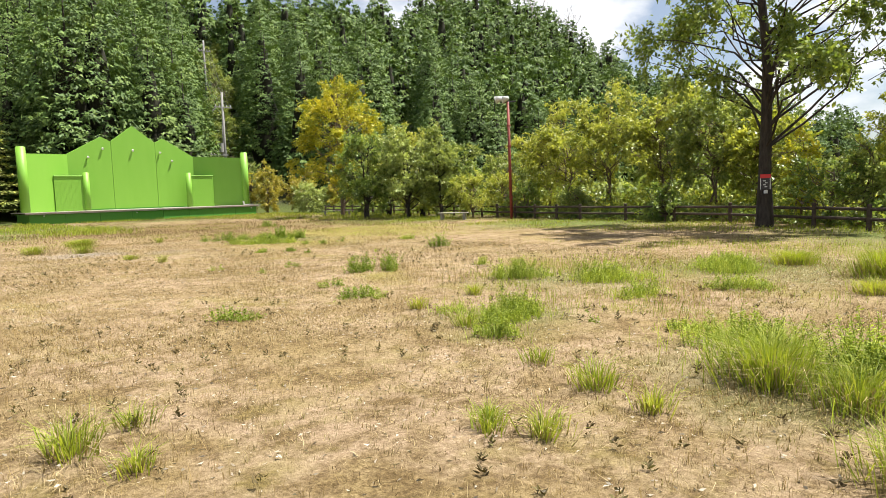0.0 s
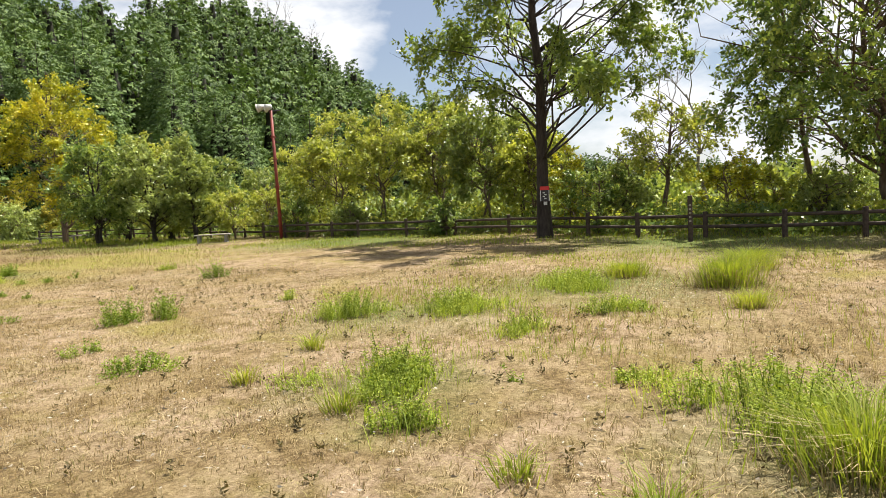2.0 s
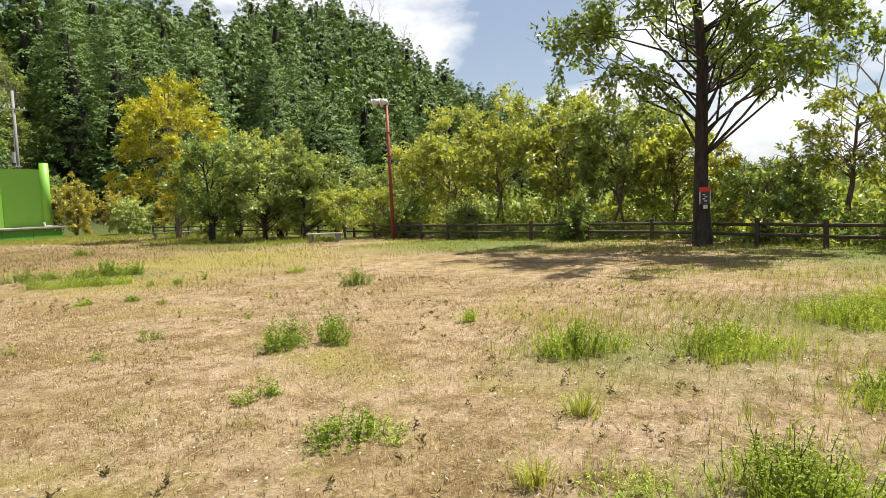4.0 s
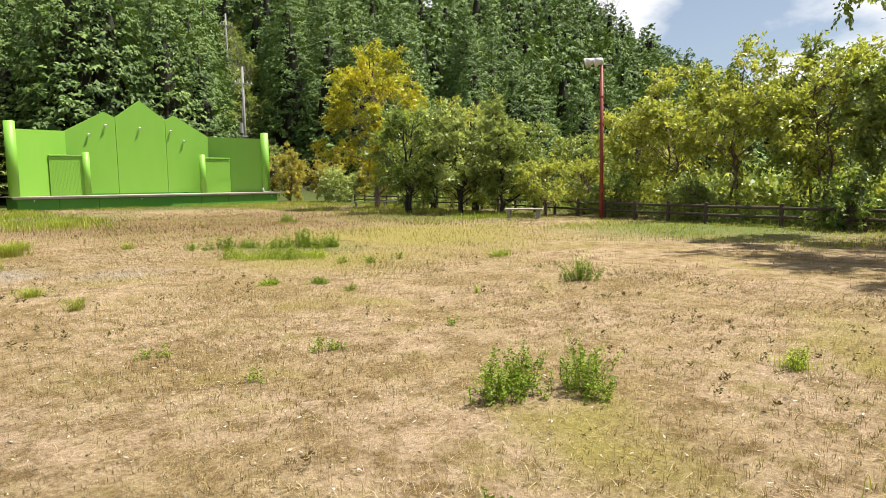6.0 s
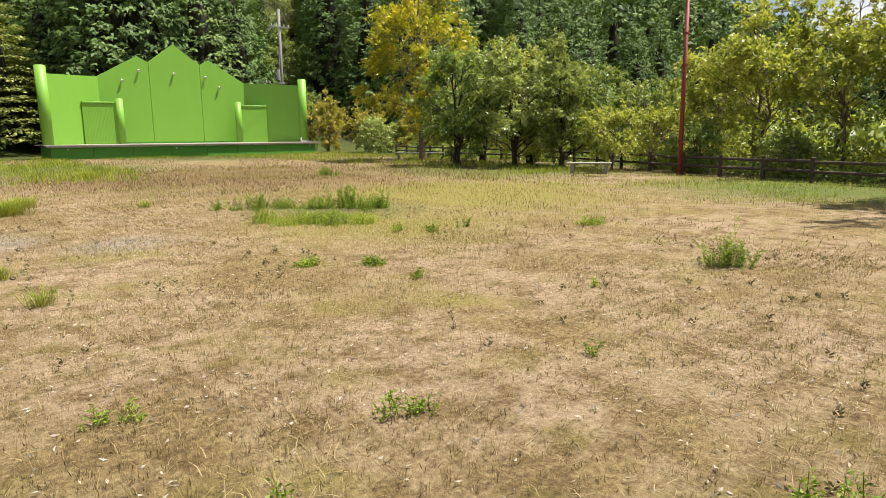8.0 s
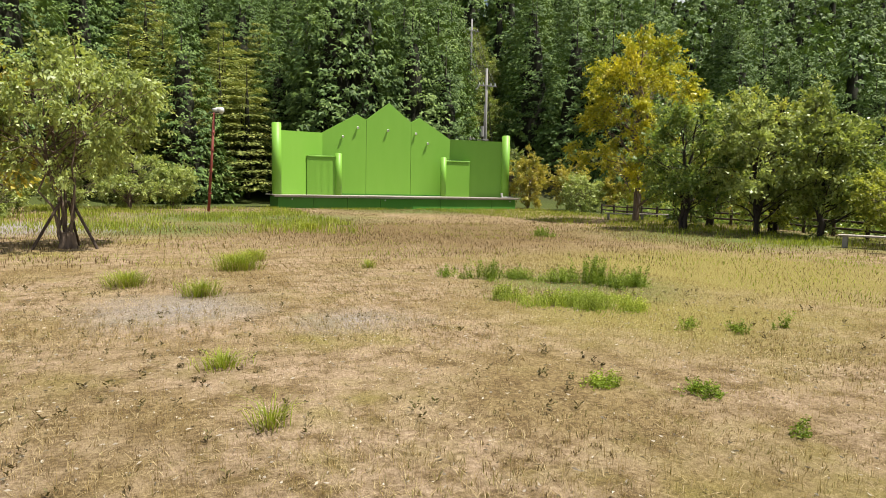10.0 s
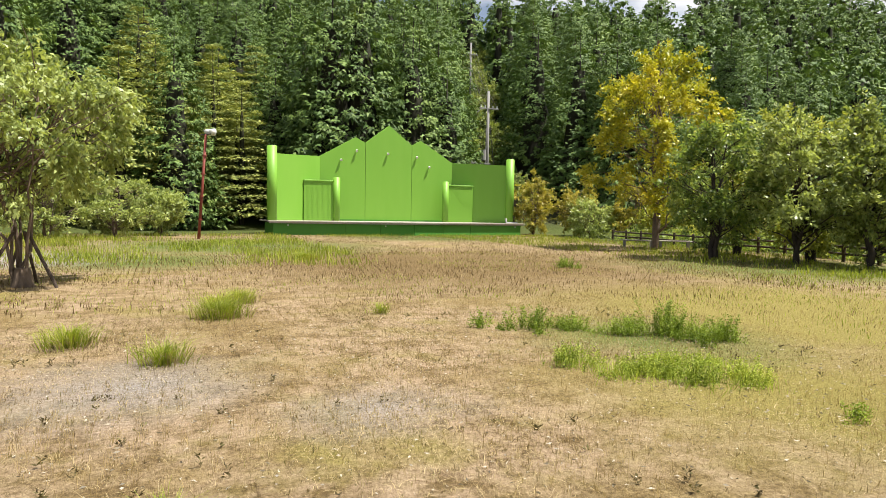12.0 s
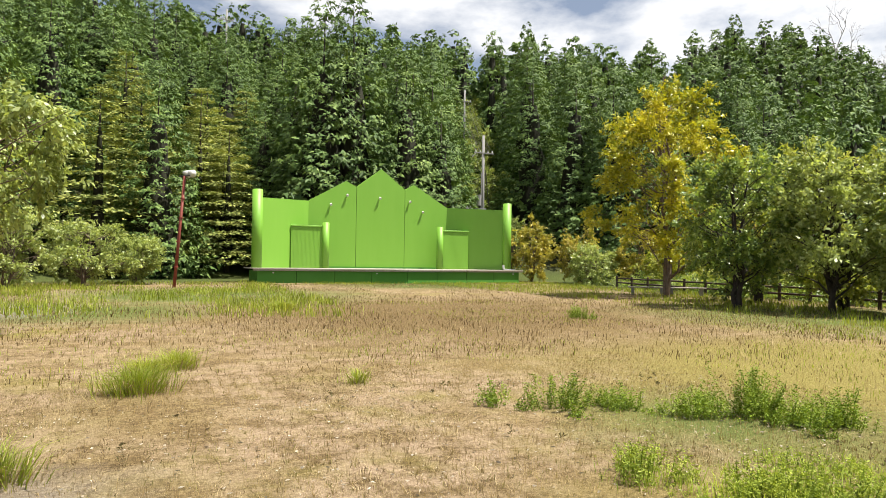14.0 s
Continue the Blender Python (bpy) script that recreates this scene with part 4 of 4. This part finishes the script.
# ---- weeds of the field ----
def weed_clump(x, y, w, h, kind, seed):
    rng = np.random.default_rng(seed)
    if kind == "grass":
        t = thing("grass_tuft", x, y, 0, "tuft of long arching green and straw grass", "grass tuft", "grass tufts of the field")
        n = int(np.clip(220 * w * w / 0.25, 110, 1500))
        a, q = rng.uniform(0, 6.28, n), np.abs(rng.normal(size=n)) * w * 0.2
        p = np.stack([q * np.cos(a), q * np.sin(a), 0 * a], 1)
        a = a + rng.normal(size=n) * 0.5
        lean = np.stack([np.cos(a), np.sin(a), 0 * a], 1) * rng.uniform(0.1, 1.1, n)[:, None]
        hold("tuft", blade_mesh("tuft", p, lean, h * 0.95, 0.007, L_grass, rng, 0.6), t)["kind"] = "stuff"
        k = n // 3
        hold("straw", blade_mesh("straw", p[:k], lean[:k] * 1.3, h * 0.7, 0.008, L_straw, rng, 0.8), t, "dry straw blades")["kind"] = "stuff"
        return
    bright = kind == "bright"
    mat = L_bright if bright else L_herb
    t = thing("weed_clump", x, y, 0, "leafy bright green weed clump in the dry field" if bright else "leafy dark green weed clump in the dry field", "weed", "weed clumps of the field")
    st = int(np.clip(45 * w * w / 0.3, 7, 330))
    # several uneven heads in one clump
    heads = rng.normal(size=(max(2, int(6 * w)), 2)) * w * 0.24
    lines, pts, dirs = [], [], []
    for i in range(st):
        c = heads[rng.integers(len(heads))] + rng.normal(size=2) * w * 0.12
        q = math.hypot(*c) / (w * 0.5)
        hh = h * rng.uniform(0.3, 1.0) * max(0.3, 1.1 - 0.5 * q * q) * (1.35 if rng.uniform() < 0.08 else 1)
        b = np.array([c[0], c[1], -0.02])
        e = b + np.array([c[0] / w * 0.6 * hh + rng.normal() * 0.2 * hh, c[1] / w * 0.6 * hh + rng.normal() * 0.2 * hh, hh])
        ln = bent(b, e, 0.004, 0.002, rng, 4, 0.05)
        lines.append(ln)
        k = int(np.clip(hh / 0.007, 10, 56))
        s = rng.uniform(0.12, 1.0, k)
        pts.append(b + (e - b) * s[:, None] + rng.normal(size=(k, 3)) * 0.014)
        aa = rng.uniform(0, 6.28, k)
        dirs.append(np.stack([np.cos(aa), np.sin(aa), rng.uniform(-0.1, 0.7, k)], 1))
    hold("stalk", tubes("stalk", lines, L_herb, 4), t)["kind"] = "stuff"
    size = 0.028 if bright else 0.031
    hold("foliage", leaf_mesh("foliage", np.concatenate(pts), np.concatenate(dirs), size, size * 0.42, mat, rng), t)["kind"] = "stuff"
    if bright:
        n = st * 3
        c = heads[rng.integers(len(heads), size=n)] + rng.normal(size=(n, 2)) * w * 0.2
        p = np.concatenate([c, np.zeros((n, 1))], 1)
        a = rng.uniform(0, 6.28, n)
        lean = np.stack([np.cos(a), np.sin(a), 0 * a], 1) * rng.uniform(0.1, 1.0, n)[:, None]
        hold("tuft", blade_mesh("tuft", p, lean, h * 0.6, 0.006, L_bright, rng, 0.7), t, "grass blades among the leaves")["kind"] = "stuff"


WEEDS = (
    (-0.59, -2.35, 0.62, 0.2, "herb"), (3.5, 0.15, 0.7, 0.36, "herb"), (3.95, -0.1, 0.55, 0.42, "herb"), (1.6, -2.2, 0.75, 0.2, "herb"),
    (4.45, -3.0, 0.95, 0.36, "bright"), (4.9, -4.1, 1.2, 0.36, "bright"), (1.7, -4.95, 1.1, 0.3, "bright"), (1.3, -5.3, 0.6, 0.3, "bright"), (0.6, -5.5, 0.6, 0.3, "bright"),
    (0.75, -8.2, 0.9, 0.46, "grass"), (1.1, -8.6, 1.2, 0.46, "bright"), (1.3, -7.8, 1.1, 0.44, "bright"), (0.5, -8.8, 0.7, 0.36, "grass"), (-0.5, -9.3, 0.7, 0.34, "grass"),
    (-0.14, -7.25, 0.45, 0.26, "grass"), (-1.16, -7.5, 0.4, 0.2, "grass"), (-1.31, -7.2, 0.3, 0.16, "grass"), (-3.18, -5.5, 0.5, 0.24, "grass"), (-2.75, -5.3, 0.35, 0.16, "grass"),
    (7.14, -5.4, 1.4, 0.34, "bright"), (5.2, -6.3, 0.9, 0.22, "bright"), (3.95, -5.65, 0.7, 0.25, "bright"), (7.4, -7.8, 1.2, 0.55, "grass"), (8.6, -6.2, 1.2, 0.3, "grass"), (9.5, -8.2, 1.3, 0.45, "grass"),
    (8.63, 3.0, 0.62, 0.42, "herb"), (1.96, -1.0, 0.45, 0.16, "herb"), (2.03, -7.0, 0.6, 0.14, "bright"), (5.5, -8.0, 0.7, 0.26, "grass"), (1.4, -3.7, 0.35, 0.18, "grass"), (5.67, -1.13, 0.4, 0.2, "bright"), (1.82, -6.05, 0.22, 0.14, "herb"), (0.95, -4.95, 0.35, 0.22, "grass"), (-0.34, -7.8, 0.34, 0.2, "grass"), (-1.19, -7.1, 0.26, 0.16, "grass"), (5.27, 14.5, 0.4, 0.22, "grass"), (1.94, 11.9, 0.7, 0.3, "grass"), (-3.0, -6.05, 0.3, 0.16, "grass"), (6.4, 12.75, 0.6, 0.26, "herb"), (6.9, 12.45, 0.7, 0.42, "herb"), (7.5, 12.15, 0.7, 0.24, "herb"), (8.1, 11.8, 0.8, 0.32, "herb"), (8.6, 11.4, 0.9, 0.5, "herb"), (9.1, 10.8, 0.7, 0.36, "herb"), (8.5, 10.9, 0.6, 0.3, "herb"),
    (6.15, 10.35, 0.7, 0.24, "bright"), (6.6, 9.75, 0.8, 0.26, "bright"), (6.9, 9.3, 0.9, 0.28, "bright"), (7.4, 9.15, 0.7, 0.22, "bright"), (7.5, 10.0, 0.7, 0.16, "bright"),
    (5.05, 6.4, 0.62, 0.15, "herb"), (5.55, 5.75, 0.6, 0.14, "herb"), (5.42, 5.03, 0.3, 0.18, "herb"), (7.85, 7.45, 0.42, 0.2, "herb"), (8.38, 7.48, 0.26, 0.28, "herb"), (7.25, 7.9, 0.4, 0.18, "herb"), (10.36, 6.3, 0.6, 0.2, "bright"),
    (3.3, 2.25, 0.36, 0.15, "herb"), (4.88, 2.15, 0.15, 0.12, "herb"), (1.93, 3.25, 0.12, 0.13, "herb"), (2.08, 3.2, 0.1, 0.15, "herb"), (2.11, 6.35, 0.34, 0.22, "grass"), (6.6, 3.45, 0.08, 0.16, "bright"),
    (1.93, 7.95, 0.55, 0.16, "grass"), (2.83, 16.1, 0.8, 0.24, "grass"), (2.74, 14.8, 1.0, 0.34, "grass"), (3.2, 16.4, 0.8, 0.3, "grass"), (0.9, 13.2, 0.8, 0.3, "grass"), (14.2, 21.8, 0.8, 0.45, "herb"), (6.5, 26.6, 1.3, 0.3, "grass"),
    (2.35, 1.9, 0.14, 0.16, "herb"), (0.2, -6.5, 0.35, 0.16, "grass"), (2.6, -3.6, 0.4, 0.2, "grass"),
)
for i, (x, y, w, h, kind) in enumerate(WEEDS):
    weed_clump(x, y, w, h, kind, 500 + i)


# ---- loose cover of the field ----
def value_noise(x, y, s, seed):
    """Smooth noise from nought to one."""
    r = np.random.default_rng(seed).uniform(0, 1, (64, 64))
    u, v = x / s, y / s
    i, j = np.floor(u).astype(int), np.floor(v).astype(int)
    f, g = u - i, v - j
    f, g = f * f * (3 - 2 * f), g * g * (3 - 2 * g)
    q = lambda a, b: r[a % 64, b % 64]
    return (q(i, j) * (1 - f) + q(i + 1, j) * f) * (1 - g) + (q(i, j + 1) * (1 - f) + q(i + 1, j + 1) * f) * g


def scatter(n, x0, x1, y0, y1, rng):
    return rng.uniform(x0, x1, n), rng.uniform(y0, y1, n)


def cover(name, label, n, area, height, width, mat, seed, clump, thresh, lie, bend=0.5, category="grass", skip=False):
    rng = np.random.default_rng(seed)
    x, y = scatter(n, *area, rng)
    d = 0.6 * value_noise(x, y, clump, seed) + 0.4 * value_noise(x, y, clump * 0.3, seed + 1)
    keep = d + rng.normal(size=n) * 0.08 > thresh
    if skip:
        keep &= ~((x > NEAR[0]) & (x < NEAR[1]) & (y > NEAR[2]) & (y < NEAR[3]))
    x, y = x[keep], y[keep]
    # tufts: draw blades together
    tx, ty = np.round(x / 0.16 + 0.3 * np.sin(y * 9)) * 0.16, np.round(y / 0.16 + 0.3 * np.sin(x * 7)) * 0.16
    pull = rng.uniform(0, 0.75, len(x))
    x, y = x + (tx - x) * pull, y + (ty - y) * pull
    out = hill(x, y) < 0.05
    stage_free = ~((np.abs(x - STAGE_X) < 10.4) & (y > 48.7) & (y < 56))
    x, y = x[out & stage_free], y[out & stage_free]
    p = np.stack([x, y, 0 * x - 0.012], 1)
    a = rng.uniform(0, 6.28, len(x))
    lean = np.stack([np.cos(a), np.sin(a), 0 * a], 1) * (rng.uniform(0, 1, len(x)) ** 1.3 * lie)[:, None]
    ob = new(name, blade_mesh(name, p, lean, height, width, mat, rng, bend))
    tagged(ob, label, category, kind="stuff")


NEAR = (-6.5, 10.5, -10.5, 15.5)
MID = (-8, 24, -15, 30)
FAR = (-12, 32, 14, 52)
cover("dry_grass", "short dry straw-coloured grass lying flat", 260000, NEAR, 0.03, 0.005, L_straw, 601, 1.3, 0.40, 4.5, 1.2)
cover("dry_grass", "short dry straw-coloured grass", 110000, NEAR, 0.06, 0.0048, L_straw, 621, 0.9, 0.48, 1.6)
cover("dry_grass", "brown withered grass standing in tufts", 230000, NEAR, 0.05, 0.0036, L_brown, 602, 1.1, 0.48, 1.9)
cover("green_grass", "thin green grass between the straw", 80000, NEAR, 0.06, 0.0042, L_khaki, 603, 1.5, 0.54, 1.1)
cover("dry_stalks", "thin tall dry stalks standing in loose stands", 150000, NEAR, 0.11, 0.0022, L_dry, 622, 1.6, 0.5, 1.0, 0.6)
cover("dry_stalks", "thin tall dry stalks standing in loose stands", 60000, MID, 0.14, 0.004, L_dry, 623, 2.6, 0.56, 0.5, 0.4, skip=True)
cover("green_grass", "fresh green grass among the weeds", 14000, (2.5, 13, -10, -2), 0.17, 0.006, L_grass, 624, 2.0, 0.56, 0.8)
cover("dry_grass", "short dry straw-coloured grass", 110000, MID, 0.045, 0.008, L_straw, 604, 2.2, 0.46, 2.2, 1.0, skip=True)
cover("dry_grass", "brown withered grass standing in tufts", 90000, MID, 0.075, 0.009, L_brown, 605, 1.3, 0.54, 1.2, skip=True)
cover("green_grass", "thin green grass of the field", 70000, MID, 0.10, 0.009, L_grass, 606, 2.4, 0.54, 1.0, skip=True)
cover("dry_grass", "pale dry grass before the stage", 50000, FAR, 0.10, 0.014, L_straw, 607, 3.0, 0.46, 1.0, skip=True)
cover("dry_grass", "brown grass before the stage", 50000, FAR, 0.12, 0.014, L_brown, 608, 3.0, 0.5, 0.5, skip=True)
cover("green_grass", "tall green grass along the wood's edge", 26000, (-6, 9, 24, 50), 0.3, 0.02, L_grass, 609, 3.0, 0.5, 0.7)
cover("green_grass", "green grass along the fence", 16000, (16.5, 23, -12, 18), 0.15, 0.012, L_grass, 610, 2.0, 0.5, 0.8)
cover("green_grass", "green grass along the fence and benches", 16000, (20, 31, 16, 48), 0.24, 0.02, L_grass, 611, 2.4, 0.48, 0.6)
cover("green_grass", "green grass at the foot of the stage", 5000, (8, 31, 47.2, 50.2), 0.22, 0.02, L_grass, 612, 2.0, 0.4, 0.5)


def undergrowth(name, n, d0, d1, h, mat, seed, leaf, label):
    """Low leafy growth along the far side of the fence."""
    rng = np.random.default_rng(seed)
    fy = np.array([q[1] for q in FENCE])
    fx = np.array([q[0] for q in FENCE])
    y = rng.uniform(-16, 42, n)
    x = np.interp(y, fy, fx) + d0 + (d1 - d0) * rng.uniform(0, 1, n)
    top = h * (0.15 + 1.1 * value_noise(x, y, 1.5, seed) ** 1.5)
    z = top * rng.uniform(0.02, 1, n) ** 0.7
    d = rng.normal(size=(n, 3)) + np.array([-0.5, 0, 0.2])
    ob = new(name, leaf_mesh(name, np.stack([x, y, z], 1), d, leaf, leaf * 0.45, mat, rng))
    tagged(ob, label, "undergrowth", kind="stuff")


undergrowth("undergrowth", 26000, 0.5, 4.0, 1.0, L_dark, 615, 0.17, "dark green undergrowth behind the fence")
undergrowth("undergrowth", 22000, 2.5, 9.0, 1.5, L_ygreen, 616, 0.24, "yellow-green undergrowth behind the fence")
undergrowth("undergrowth", 26000, 8.0, 26.0, 2.6, L_mid, 617, 0.5, "green thicket beyond the fence")


def sprouts():
    rng = np.random.default_rng(701)
    n = 1700
    x, y = scatter(n, -6, 10, -10, 14, rng)
    d = value_noise(x, y, 1.6, 702) + rng.normal(size=n) * 0.1
    x, y = x[d > 0.5], y[d > 0.5]
    pts, dirs = [], []
    for a, b in zip(x, y):
        k = rng.integers(7, 16)
        h = rng.uniform(0.03, 0.1)
        s = rng.uniform(0.1, 1, k)
        pts.append(np.stack([a + rng.normal(size=k) * 0.012, b + rng.normal(size=k) * 0.012, h * s], 1))
        q = rng.uniform(0, 6.28, k)
        dirs.append(np.stack([np.cos(q), np.sin(q), rng.uniform(0.2, 1.2, k)], 1))
    ob = new("withered_sprouts", leaf_mesh("withered_sprouts", np.concatenate(pts), np.concatenate(dirs), 0.04, 0.015, L_sprout, rng))
    tagged(ob, "small dark withered sprouts on bare earth", "sprouts", kind="stuff")
    n = 13000
    x, y = scatter(n, -6, 10, -10, 14, rng)
    p = np.stack([x, y, rng.uniform(0.004, 0.03, n)], 1)
    q = rng.uniform(0, 6.28, n)
    d = np.stack([np.cos(q), np.sin(q), rng.normal(size=n) * 0.15], 1)
    ob = new("leaf_litter", leaf_mesh("leaf_litter", p, d, 0.04, 0.014, L_litter, rng))
    tagged(ob, "pale dry leaves and straw scraps on the ground", "litter", kind="stuff")


sprouts()
